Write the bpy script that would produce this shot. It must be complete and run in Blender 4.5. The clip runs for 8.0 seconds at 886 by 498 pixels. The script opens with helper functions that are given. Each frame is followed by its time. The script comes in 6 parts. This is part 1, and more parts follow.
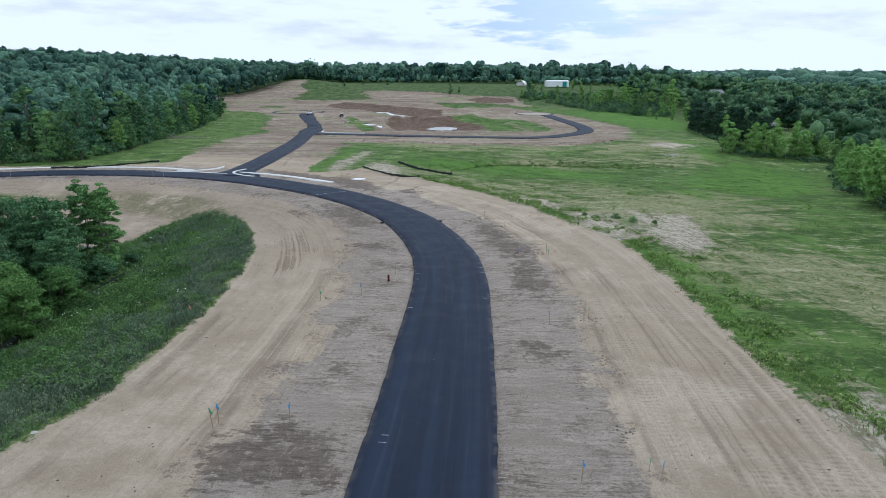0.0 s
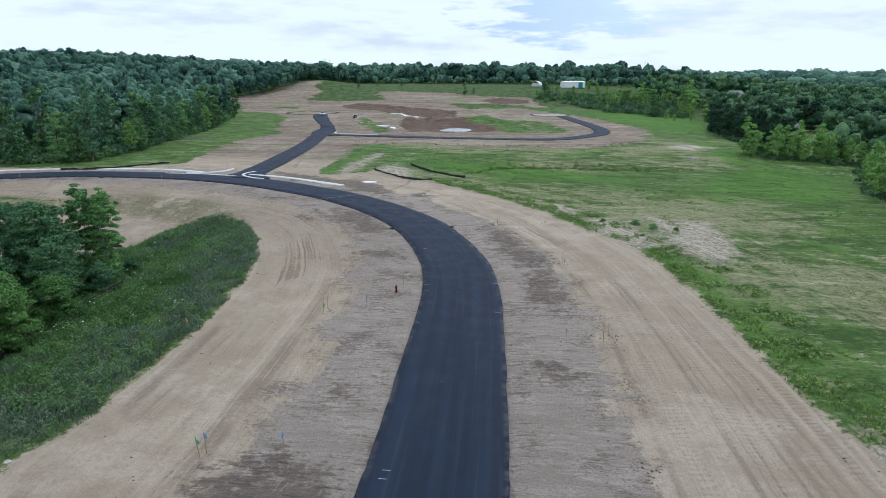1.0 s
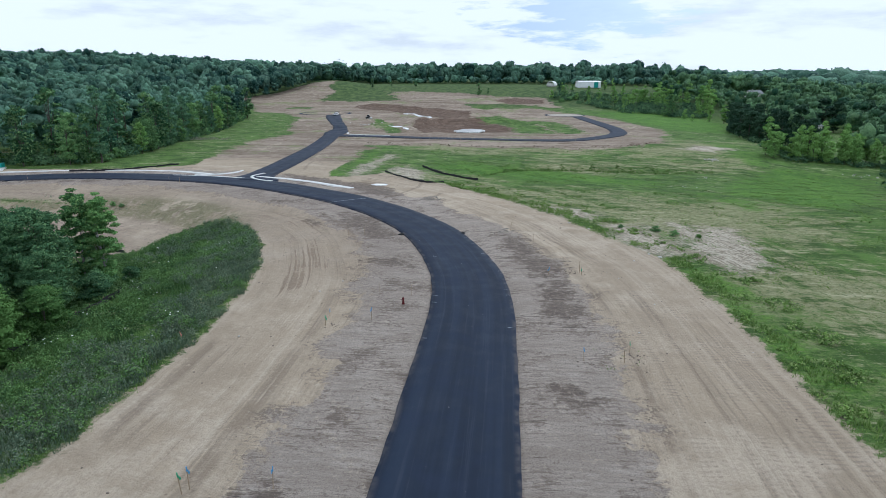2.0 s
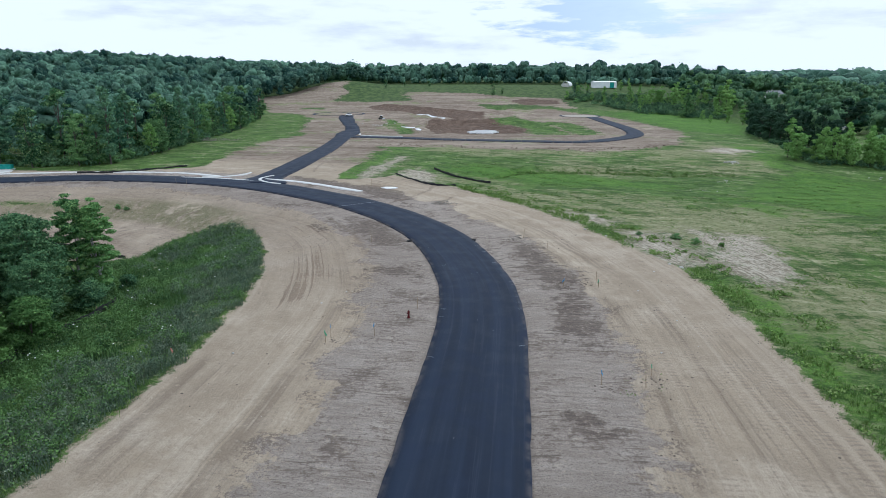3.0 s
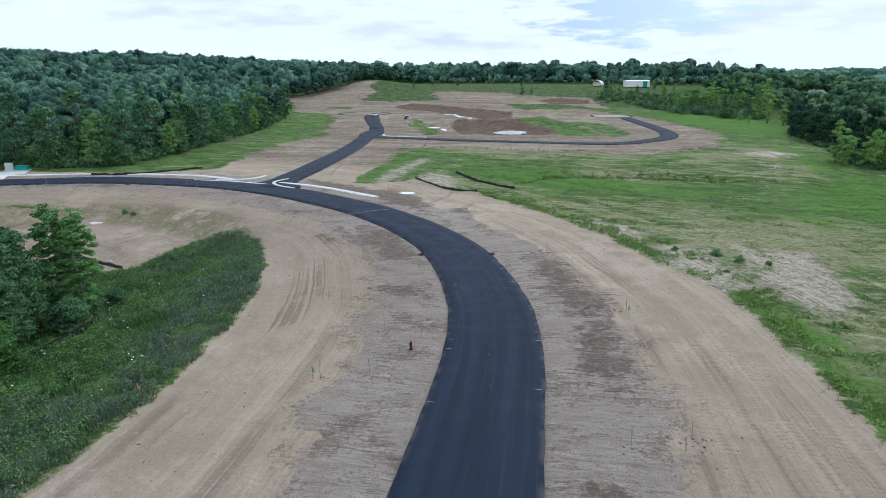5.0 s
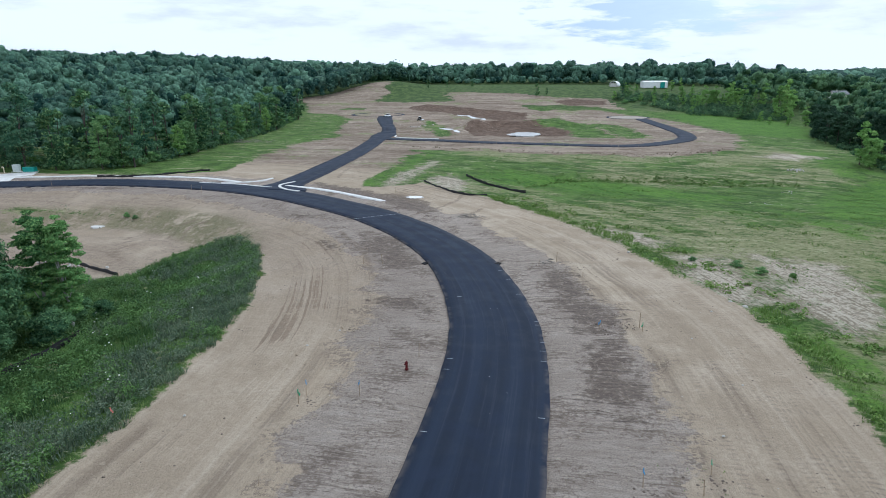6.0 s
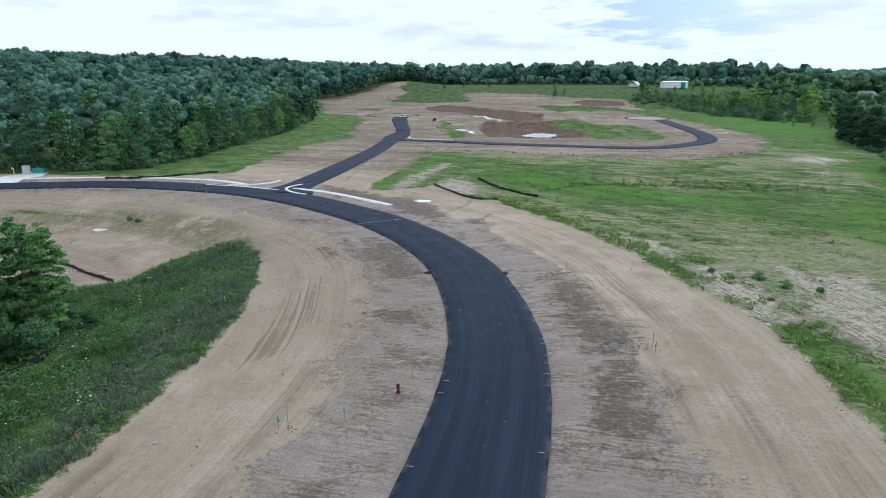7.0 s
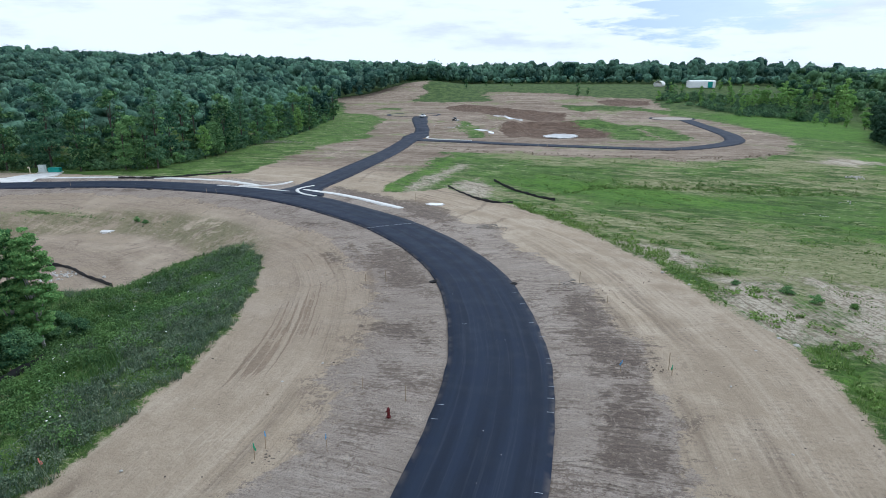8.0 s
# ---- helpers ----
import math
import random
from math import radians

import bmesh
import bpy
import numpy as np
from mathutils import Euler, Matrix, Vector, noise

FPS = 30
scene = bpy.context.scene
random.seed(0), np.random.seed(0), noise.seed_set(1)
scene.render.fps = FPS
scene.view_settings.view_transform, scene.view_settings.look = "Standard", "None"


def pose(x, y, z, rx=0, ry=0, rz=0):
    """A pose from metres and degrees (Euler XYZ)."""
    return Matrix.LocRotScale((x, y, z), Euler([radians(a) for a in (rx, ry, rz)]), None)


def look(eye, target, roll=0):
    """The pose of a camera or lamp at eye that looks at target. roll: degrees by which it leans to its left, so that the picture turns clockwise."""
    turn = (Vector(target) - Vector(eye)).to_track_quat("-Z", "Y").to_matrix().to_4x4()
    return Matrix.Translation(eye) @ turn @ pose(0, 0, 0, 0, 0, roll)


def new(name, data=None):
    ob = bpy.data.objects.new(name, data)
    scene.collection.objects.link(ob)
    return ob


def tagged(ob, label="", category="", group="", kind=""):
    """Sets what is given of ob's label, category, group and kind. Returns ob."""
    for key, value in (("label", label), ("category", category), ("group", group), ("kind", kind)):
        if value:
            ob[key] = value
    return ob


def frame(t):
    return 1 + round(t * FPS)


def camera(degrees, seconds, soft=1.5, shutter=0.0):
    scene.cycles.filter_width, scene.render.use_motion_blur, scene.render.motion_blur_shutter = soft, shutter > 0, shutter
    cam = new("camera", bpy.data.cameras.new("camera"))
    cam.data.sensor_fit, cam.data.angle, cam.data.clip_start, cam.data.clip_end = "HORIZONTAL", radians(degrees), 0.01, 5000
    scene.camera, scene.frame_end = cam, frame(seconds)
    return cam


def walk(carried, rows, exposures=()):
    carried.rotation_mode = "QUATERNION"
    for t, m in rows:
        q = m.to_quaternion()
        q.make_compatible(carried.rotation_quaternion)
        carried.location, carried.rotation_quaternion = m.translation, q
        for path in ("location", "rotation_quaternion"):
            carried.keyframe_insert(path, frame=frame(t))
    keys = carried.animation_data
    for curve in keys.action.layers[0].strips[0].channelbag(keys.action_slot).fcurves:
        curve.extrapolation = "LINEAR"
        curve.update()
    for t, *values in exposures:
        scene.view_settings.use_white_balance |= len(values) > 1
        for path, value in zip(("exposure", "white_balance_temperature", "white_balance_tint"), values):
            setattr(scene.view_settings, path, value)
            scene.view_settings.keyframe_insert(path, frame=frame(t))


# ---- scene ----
cam = camera(72.2, 8.0, 0.65)
PATH = [
    (0, (1.173, -1.024, 19.468), (1.138, 0.901, 18.926), 0.1),
    (0.5, (1.304, 0.575, 19.469), (1.244, 2.499, 18.929), 0.1),
    (1, (1.424, 2.181, 19.469), (1.343, 4.105, 18.929), 0.1),
    (1.5, (1.533, 3.8, 19.47), (1.43, 5.723, 18.93), 0.05),
    (2, (1.642, 5.429, 19.475), (1.516, 7.351, 18.935), 0.0),
    (3.5, (2.049, 10.332, 19.52), (1.857, 12.248, 18.981), -0.05),
    (4, (2.263, 11.971, 19.529), (2.049, 13.885, 18.989), -0.05),
    (5.5, (3.152, 16.932, 19.569), (2.865, 18.836, 19.028), -0.15),
    (6, (3.513, 18.615, 19.577), (3.202, 20.515, 19.038), -0.15),
    (6.5, (3.931, 20.325, 19.586), (3.592, 22.221, 19.048), -0.15),
    (7, (4.385, 22.05, 19.595), (4.018, 23.941, 19.057), -0.2),
    (7.5, (4.861, 23.78, 19.604), (4.462, 25.664, 19.065), -0.2),
    (8, (5.347, 25.515, 19.613), (4.909, 27.39, 19.073), -0.2),
]
walk(cam, [(t, look(e, g, r)) for t, e, g, r in PATH], [(0, -0.13, 5360, 8), (8, -0.06, 5360, 8)])

# ---- world, sun, exposure ----
SUN_EL, SUN_AZ = 52, 35
world = bpy.data.worlds.new("overcast_sky")
scene.world = world
world.use_nodes = True
wt = world.node_tree
wt.nodes.clear()


def wnode(kind, **kw):
    n = wt.nodes.new(kind)
    for k, v in kw.items():
        if k == "operation":
            n.operation = v
        elif k == "data_type":
            n.data_type = v
    return n


def wmath(op, a, b=0.0, clamp=False):
    n = wnode("ShaderNodeMath", operation=op)
    n.use_clamp = clamp
    for i, v in enumerate((a, b)):
        if isinstance(v, (int, float)):
            n.inputs[i].default_value = v
        else:
            wt.links.new(v, n.inputs[i])
    return n.outputs[0]


def wnoise(vec, scale, detail, rough=0.55):
    n = wnode("ShaderNodeTexNoise")
    n.inputs["Scale"].default_value, n.inputs["Detail"].default_value = scale, detail
    n.inputs["Roughness"].default_value = rough
    wt.links.new(vec, n.inputs["Vector"])
    return n.outputs["Fac"]


def build_world():
    sky = wnode("ShaderNodeTexSky")
    sky.sky_type, sky.sun_disc = "NISHITA", False
    sky.sun_elevation, sky.sun_rotation = radians(SUN_EL), radians(SUN_AZ)
    coord = wnode("ShaderNodeTexCoord")
    sep = wnode("ShaderNodeSeparateXYZ")
    wt.links.new(coord.outputs["Generated"], sep.inputs[0])
    # cloud layers flatten towards the horizon
    flat = wnode("ShaderNodeMapping")
    flat.inputs["Scale"].default_value = (1.0, 1.0, 5.0)
    wt.links.new(coord.outputs["Generated"], flat.inputs[0])
    big = wnoise(flat.outputs[0], 3.2, 8, 0.6)
    fine = wnoise(flat.outputs[0], 9.0, 6, 0.6)
    # a ragged opening in the overcast, with blue air behind
    off = wnode("ShaderNodeVectorMath", operation="SUBTRACT")
    off.inputs[1].default_value = (0.150, 0.985, 0.108)
    wt.links.new(coord.outputs["Generated"], off.inputs[0])
    scl = wnode("ShaderNodeVectorMath", operation="MULTIPLY")
    scl.inputs[1].default_value = (0.85, 1.0, 1.9)
    wt.links.new(off.outputs[0], scl.inputs[0])
    length = wnode("ShaderNodeVectorMath", operation="LENGTH")
    wt.links.new(scl.outputs[0], length.inputs[0])
    rag = wmath("ADD", length.outputs["Value"], wmath("MULTIPLY", wmath("SUBTRACT", fine, 0.5), 0.42))
    gap = wmath("SUBTRACT", 1.0, wmath("DIVIDE", rag, 0.125), True)
    gap = wmath("MULTIPLY", wmath("MULTIPLY", gap, 2.4, True), 0.72)
    # high thin places give a bluish tint
    thin = wmath("MULTIPLY", wmath("SUBTRACT", 0.5, big), 3.2, True)
    thin = wmath("MULTIPLY", thin, wmath("MULTIPLY", sep.outputs[2], 6.0, True))
    cover = wmath("SUBTRACT", 1.0, wmath("MAXIMUM", gap, wmath("MULTIPLY", thin, 0.12)), True)
    ramp = wnode("ShaderNodeValToRGB")
    ramp.color_ramp.elements[0].position, ramp.color_ramp.elements[0].color = 0.38, (0.80, 0.81, 0.80, 1)
    ramp.color_ramp.elements[1].position, ramp.color_ramp.elements[1].color = 0.50, (1.0, 1.0, 1.0, 1)
    wt.links.new(wmath("ADD", wmath("MULTIPLY", big, 0.6), wmath("MULTIPLY", fine, 0.4)), ramp.inputs[0])
    blue = wnode("ShaderNodeBackground")
    blue.inputs["Strength"].default_value = 0.15
    lift = wnode("ShaderNodeVectorMath", operation="ADD")
    lift.inputs[1].default_value = (0, 0, 0.7)
    wt.links.new(coord.outputs["Generated"], lift.inputs[0])
    unit = wnode("ShaderNodeVectorMath", operation="NORMALIZE")
    wt.links.new(lift.outputs[0], unit.inputs[0])
    wt.links.new(unit.outputs[0], sky.inputs["Vector"])
    air = wnode("ShaderNodeVectorMath", operation="MULTIPLY")
    air.inputs[1].default_value = (0.92, 1.0, 0.97)
    wt.links.new(sky.outputs[0], air.inputs[0])
    wt.links.new(air.outputs[0], blue.inputs[0])
    cloud = wnode("ShaderNodeBackground")
    cloud.inputs["Strength"].default_value = 1.06
    wt.links.new(ramp.outputs[0], cloud.inputs[0])
    mix = wnode("ShaderNodeMixShader")
    wt.links.new(cover, mix.inputs[0])
    wt.links.new(blue.outputs[0], mix.inputs[1])
    wt.links.new(cloud.outputs[0], mix.inputs[2])
    out = wnode("ShaderNodeOutputWorld")
    wt.links.new(mix.outputs[0], out.inputs[0])


build_world()
sun_data = bpy.data.lights.new("sun", "SUN")
sun_data.energy, sun_data.angle, sun_data.color = 1.4, radians(11), (1.0, 0.95, 0.88)
sun = new("sun", sun_data)
sun.matrix_world = look((0, 0, 0), (-math.sin(radians(SUN_AZ)) * math.cos(radians(SUN_EL)), -math.cos(radians(SUN_AZ)) * math.cos(radians(SUN_EL)), -math.sin(radians(SUN_EL))))


# ---- materials ----
class Mat:
    """A node material with short calls for its nodes."""

    def __init__(self, name):
        self.m = bpy.data.materials.new(name)
        self.m.use_nodes = True
        self.t = self.m.node_tree
        self.t.nodes.clear()
        self.out = self.t.nodes.new("ShaderNodeOutputMaterial")
        self.coord = self.t.nodes.new("ShaderNodeTexCoord").outputs["Object"]

    def put(self, socket, v):
        if isinstance(v, (int, float)):
            socket.default_value = v
        elif isinstance(v, tuple):
            socket.default_value = (*v, 1.0) if len(v) == 3 and socket.type == "RGBA" else v
        else:
            self.t.links.new(v, socket)

    def math(self, op, a, b=0.0, clamp=False):
        n = self.t.nodes.new("ShaderNodeMath")
        n.operation, n.use_clamp = op, clamp
        self.put(n.inputs[0], a)
        self.put(n.inputs[1], b)
        return n.outputs[0]

    def scaled(self, vec, x, y, z):
        n = self.t.nodes.new("ShaderNodeMapping")
        n.inputs["Scale"].default_value = (x, y, z)
        self.t.links.new(vec, n.inputs[0])
        return n.outputs[0]

    def noise(self, scale, detail=3, vec=None, rough=0.55, distort=0.0):
        n = self.t.nodes.new("ShaderNodeTexNoise")
        n.inputs["Scale"].default_value, n.inputs["Detail"].default_value = scale, detail
        n.inputs["Roughness"].default_value, n.inputs["Distortion"].default_value = rough, distort
        self.t.links.new(self.coord if vec is None else vec, n.inputs["Vector"])
        return n.outputs["Fac"]

    def voronoi(self, scale, vec=None, feature="F1"):
        n = self.t.nodes.new("ShaderNodeTexVoronoi")
        n.feature = feature
        n.inputs["Scale"].default_value = scale
        self.t.links.new(self.coord if vec is None else vec, n.inputs["Vector"])
        return n.outputs["Distance"]

    def span(self, v, a, b, lo=0.0, hi=1.0):
        n = self.t.nodes.new("ShaderNodeMapRange")
        n.interpolation_type = "SMOOTHSTEP"
        self.put(n.inputs[0], v)
        for i, k in enumerate((a, b, lo, hi)):
            n.inputs[i + 1].default_value = k
        return n.outputs[0]

    def mix(self, f, a, b):
        n = self.t.nodes.new("ShaderNodeMix")
        n.data_type = "RGBA"
        self.put(n.inputs[0], f)
        self.put(n.inputs[6], a)
        self.put(n.inputs[7], b)
        return n.outputs[2]

    def attr(self, name):
        n = self.t.nodes.new("ShaderNodeAttribute")
        n.attribute_name = name
        return n.outputs["Fac"]

    def uv(self):
        return self.t.nodes.new("ShaderNodeUVMap").outputs[0]

    def rand(self):
        return self.t.nodes.new("ShaderNodeObjectInfo").outputs["Random"]

    def island(self):
        return self.t.nodes.new("ShaderNodeNewGeometry").outputs["Random Per Island"]

    def done(self, colour, rough=0.8, metal=0.0, bump=None, depth=0.02, strength=0.6, spec=0.3, thin=0.0):
        p = self.t.nodes.new("ShaderNodeBsdfPrincipled")
        self.put(p.inputs["Base Color"], colour)
        self.put(p.inputs["Roughness"], rough)
        self.put(p.inputs["Metallic"], metal)
        self.put(p.inputs["Specular IOR Level"], spec)
        if bump is not None:
            b = self.t.nodes.new("ShaderNodeBump")
            b.inputs["Strength"].default_value, b.inputs["Distance"].default_value = strength, depth
            self.t.links.new(bump, b.inputs["Height"])
            self.t.links.new(b.outputs[0], p.inputs["Normal"])
        end = p.outputs[0]
        if thin:
            tr = self.t.nodes.new("ShaderNodeBsdfTranslucent")
            self.put(tr.inputs[0], colour)
            mx = self.t.nodes.new("ShaderNodeMixShader")
            mx.inputs[0].default_value = thin
            self.t.links.new(end, mx.inputs[1])
            self.t.links.new(tr.outputs[0], mx.inputs[2])
            end = mx.outputs[0]
        self.t.links.new(end, self.out.inputs[0])
        return self.m


def worn(name, a, b, scale=2.0, rough=0.7, metal=0.0, depth=0.01, spec=0.3):
    """A plain painted or raw surface in two tones with stains and grain."""
    m = Mat(name)
    stain, grain = m.noise(scale, 5), m.noise(scale * 14, 3)
    f = m.math("ADD", m.math("MULTIPLY", m.span(stain, 0.35, 0.68), 0.75), m.math("MULTIPLY", grain, 0.25))
    return m.done(m.mix(f, a, b), rough, metal, grain, depth, 0.4, spec)


def ground_material():
    m = Mat("bare_earth_and_grass")
    uv = m.uv()
    lat, dirt, brown, pale, lush, stain = [m.attr(k) for k in ("lateral", "dirt", "brown", "pale", "lush", "stain")]
    n_big, n_mid, n_fine = m.noise(0.035, 5), m.noise(0.22, 6, rough=0.65), m.noise(1.3, 6, rough=0.7)
    n_clod, n_grit, n_wide = m.noise(3.2, 6, rough=0.75), m.noise(9.0, 4, rough=0.7), m.noise(0.075, 6, distort=0.9)

    def plus(base, n, amount):
        return m.math("ADD", base, m.math("MULTIPLY", m.math("SUBTRACT", n, 0.5), amount))

    def times(*fs):
        out = fs[0]
        for f in fs[1:]:
            out = m.math("MULTIPLY", out, f)
        return out

    # road coordinates that wander a little, so that tracks are never quite parallel
    sep = m.t.nodes.new("ShaderNodeSeparateXYZ")
    m.t.links.new(uv, sep.inputs[0])
    both = m.t.nodes.new("ShaderNodeCombineXYZ")
    m.t.links.new(plus(plus(sep.outputs[0], m.noise(0.010, 2), 9.0), n_big, 1.2), both.inputs[0])
    m.t.links.new(sep.outputs[1], both.inputs[1])
    way = both.outputs[0]
    off_road = m.span(lat, 26.0, 42.0)
    on_road = m.math("SUBTRACT", 1.0, off_road)
    # sandy subsoil, worn by wheels
    tan = m.mix(m.span(plus(n_mid, n_fine, 0.5), 0.36, 0.64), DIRT_A, DIRT_B)
    tan = m.mix(times(m.span(plus(n_big, n_mid, 0.6), 0.46, 0.62), 0.6), tan, DIRT_C)
    tan = m.mix(times(m.span(plus(n_wide, n_fine, 0.4), 0.52, 0.66), 0.55), tan, DIRT_E)
    lane = m.noise(1.0, 3, m.scaled(way, 0.45, 0.006, 1), 0.6)
    rut = m.noise(1.0, 3, m.scaled(way, 2.3, 0.014, 1), 0.7)
    line = m.noise(1.0, 2, m.scaled(way, 8.5, 0.05, 1), 0.7)
    tan = m.mix(times(m.span(lane, 0.52, 0.68), on_road, m.span(n_wide, 0.40, 0.58), 0.62), tan, DIRT_D)
    tan = m.mix(times(m.span(lane, 0.46, 0.34), on_road, 0.4), tan, DIRT_C)
    tan = m.mix(times(m.span(plus(rut, n_fine, 0.25), 0.53, 0.66), on_road, m.span(n_wide, 0.42, 0.60), 0.40), tan, DIRT_D)
    tan = m.mix(times(m.span(rut, 0.45, 0.33), on_road, m.span(n_mid, 0.36, 0.6), 0.5), tan, DIRT_C)
    tan = m.mix(times(m.span(line, 0.53, 0.66), on_road, m.span(n_mid, 0.40, 0.62), 0.22), tan, DIRT_D)
    # prints of a crawler's cleats
    cleat = m.math("SINE", m.math("MULTIPLY", plus(sep.outputs[1], n_fine, 0.3), 15.0))
    belt = times(m.span(rut, 0.50, 0.54), m.span(n_mid, 0.42, 0.52), m.span(lat, 12.0, 14.0), on_road)
    tan = m.mix(times(m.span(cleat, 0.0, 0.8), belt, 0.32), tan, SOIL_C)
    # darker loam in the basin and round the junction
    loam = times(m.attr("loam"), m.span(plus(plus(n_mid, n_wide, 0.8), n_fine, 0.5), 0.26, 0.56))
    tan = m.mix(times(loam, 0.72), tan, m.mix(m.span(plus(n_fine, n_clod, 0.6), 0.40, 0.60), LOAM_A, LOAM_B))
    wander = m.math("ABSOLUTE", m.math("SUBTRACT", m.noise(0.10, 3, distort=1.5), 0.5))
    tan = m.mix(times(m.attr("loam"), m.span(wander, 0.014, 0.004), m.span(n_mid, 0.44, 0.56), 0.6), tan, LOAM_A)
    # the basin's bank, thinly grown over and washed into rills
    rill = m.noise(1.0, 5, m.scaled(m.coord, 1.1, 0.12, 1), 0.7, 0.5)
    tan = m.mix(times(m.attr("bank"), m.span(plus(plus(n_mid, n_fine, 0.6), rill, 0.8), 0.32, 0.58), 0.85), tan, m.mix(m.span(plus(n_clod, rill, 0.6), 0.40, 0.60), (0.110, 0.118, 0.050), (0.222, 0.198, 0.118)))
    # raked topsoil beside the asphalt, streaked across the road
    away = plus(plus(plus(m.math("ABSOLUTE", lat), n_wide, 9.0), n_mid, 7.0), n_fine, 2.0)
    away = plus(away, n_clod, 0.8)
    top = m.span(away, 11.0, 10.5)
    rake = m.noise(1.0, 7, m.scaled(uv, 0.13, 0.85, 1), 0.8)
    rake2 = m.noise(1.0, 6, m.scaled(uv, 0.5, 3.6, 1), 0.8)
    soil = m.mix(m.span(plus(rake, n_mid, 0.5), 0.36, 0.64), SOIL_A, SOIL_B)
    soil = m.mix(times(m.span(plus(rake2, n_mid, 0.7), 0.50, 0.65), 0.72), soil, SOIL_C)
    soil = m.mix(times(m.span(plus(rake2, n_wide, 0.7), 0.46, 0.34), 0.6), soil, SOIL_E)
    soil = m.mix(times(m.span(plus(n_mid, n_fine, 0.7), 0.56, 0.68), m.span(rake, 0.42, 0.6), 0.6), soil, SOIL_C)
    scratch = m.noise(1.0, 3, m.scaled(uv, 0.30, 4.2, 1), 0.7)
    soil = m.mix(times(m.span(plus(scratch, n_mid, 0.5), 0.60, 0.66), 0.6), soil, SOIL_D)
    earth = m.mix(top, tan, soil)
    earth = m.mix(times(m.attr("loam"), top, 0.28), earth, SOIL_C)
    # torn crust of clods where the raked soil meets the sand
    crust = times(m.span(away, 12.6, 11.3), m.span(away, 9.4, 10.4))
    earth = m.mix(times(crust, m.span(plus(n_clod, n_fine, 0.7), 0.51, 0.58), 0.42), earth, (0.440, 0.358, 0.258))
    # shadows among the clods, painted in dark soil colour
    earth = m.mix(times(crust, m.span(plus(n_clod, n_mid, 0.6), 0.47, 0.40), 0.75), earth, SOIL_C)
    # damp dark patches with torn edges
    far_out = m.span(m.math("ABSOLUTE", lat), 12.0, 15.0)
    tear = m.math("ADD", times(plus(0.0, rake, 3.4), m.math("SUBTRACT", 1.0, far_out)), times(plus(0.0, rut, 5.0), far_out))
    damp = plus(plus(plus(m.math("ADD", times(stain, 0.36), tear), n_fine, 2.0), n_mid, 2.4), rake2, 1.0)
    wet_soil = m.mix(m.span(plus(rake2, n_clod, 0.5), 0.40, 0.62), SOIL_C, SOIL_D)
    swirl = m.noise(0.45, 5, rough=0.7, distort=3.5)
    wet_soil = m.mix(times(m.span(swirl, 0.53, 0.62), 0.7), wet_soil, SOIL_A)
    wet_soil = m.mix(times(m.span(plus(scratch, n_fine, 0.4), 0.58, 0.64), 0.55), wet_soil, (0.06, 0.05, 0.042))
    wet_soil = m.mix(far_out, wet_soil, m.mix(m.span(n_fine, 0.4, 0.6), (0.135, 0.095, 0.064), (0.215, 0.158, 0.110)))
    earth = m.mix(times(m.span(damp, -0.05, 0.40), m.span(far_out, 0.0, 1.0, 0.84, 0.60)), earth, wet_soil)
    # rutted plateau
    far_rut = m.noise(1.0, 8, m.scaled(m.coord, 0.085, 0.040, 1), 0.8, 0.9)
    far_clod = m.noise(0.4, 7, rough=0.78)
    earth = m.mix(times(off_road, 0.78), earth, (0.206, 0.164, 0.127))
    earth = m.mix(times(off_road, m.span(plus(far_rut, far_clod, 0.6), 0.47, 0.60), 0.8), earth, (0.205, 0.156, 0.116))
    earth = m.mix(times(off_road, m.span(plus(far_rut, far_clod, 0.8), 0.56, 0.68), 0.7), earth, (0.135, 0.098, 0.072))
    earth = m.mix(times(off_road, m.span(plus(far_rut, far_clod, 0.5), 0.44, 0.33), 0.6), earth, DIRT_C)
    far_line = m.noise(1.0, 6, m.scaled(m.coord, 0.020, 0.085, 1), 0.72, 0.8)
    earth = m.mix(times(off_road, m.span(plus(far_line, far_clod, 0.7), 0.53, 0.62), 0.45), earth, (0.118, 0.086, 0.063))
    earth = m.mix(times(off_road, m.span(plus(far_line, far_clod, 0.6), 0.46, 0.37), 0.36), earth, (0.37, 0.305, 0.240))
    broad = m.noise(1.0, 5, m.scaled(m.coord, 0.014, 0.055, 1), 0.65, 1.3)
    earth = m.mix(times(off_road, m.span(plus(broad, far_line, 0.5), 0.53, 0.62), 0.45), earth, (0.135, 0.098, 0.072))
    earth = m.mix(times(off_road, m.span(plus(broad, far_line, 0.4), 0.46, 0.38), 0.38), earth, (0.39, 0.320, 0.250))
    sprout = times(off_road, m.span(plus(plus(n_big, n_mid, 0.6), far_clod, 0.4), 0.56, 0.68))
    earth = m.mix(times(sprout, 0.55), earth, GRASS_D)
    wet = m.span(plus(plus(plus(brown, n_mid, 7.0), far_clod, 6.0), n_wide, 4.0), -0.6, 0.7)
    earth = m.mix(wet, earth, m.mix(m.span(plus(far_clod, far_rut, 0.6), 0.40, 0.62), (0.086, 0.057, 0.041), (0.158, 0.110, 0.080)))
    earth = m.mix(times(m.span(plus(m.attr("scrape"), n_grit, 0.25), 0.30, 0.05), m.span(n_fine, 0.38, 0.55), 0.5), earth, DIRT_C)
    earth = m.mix(times(m.span(plus(m.attr("tyre"), n_fine, 0.8), 0.55, 0.15), m.span(n_clod, 0.36, 0.52), 0.6), earth, LOAM_A)
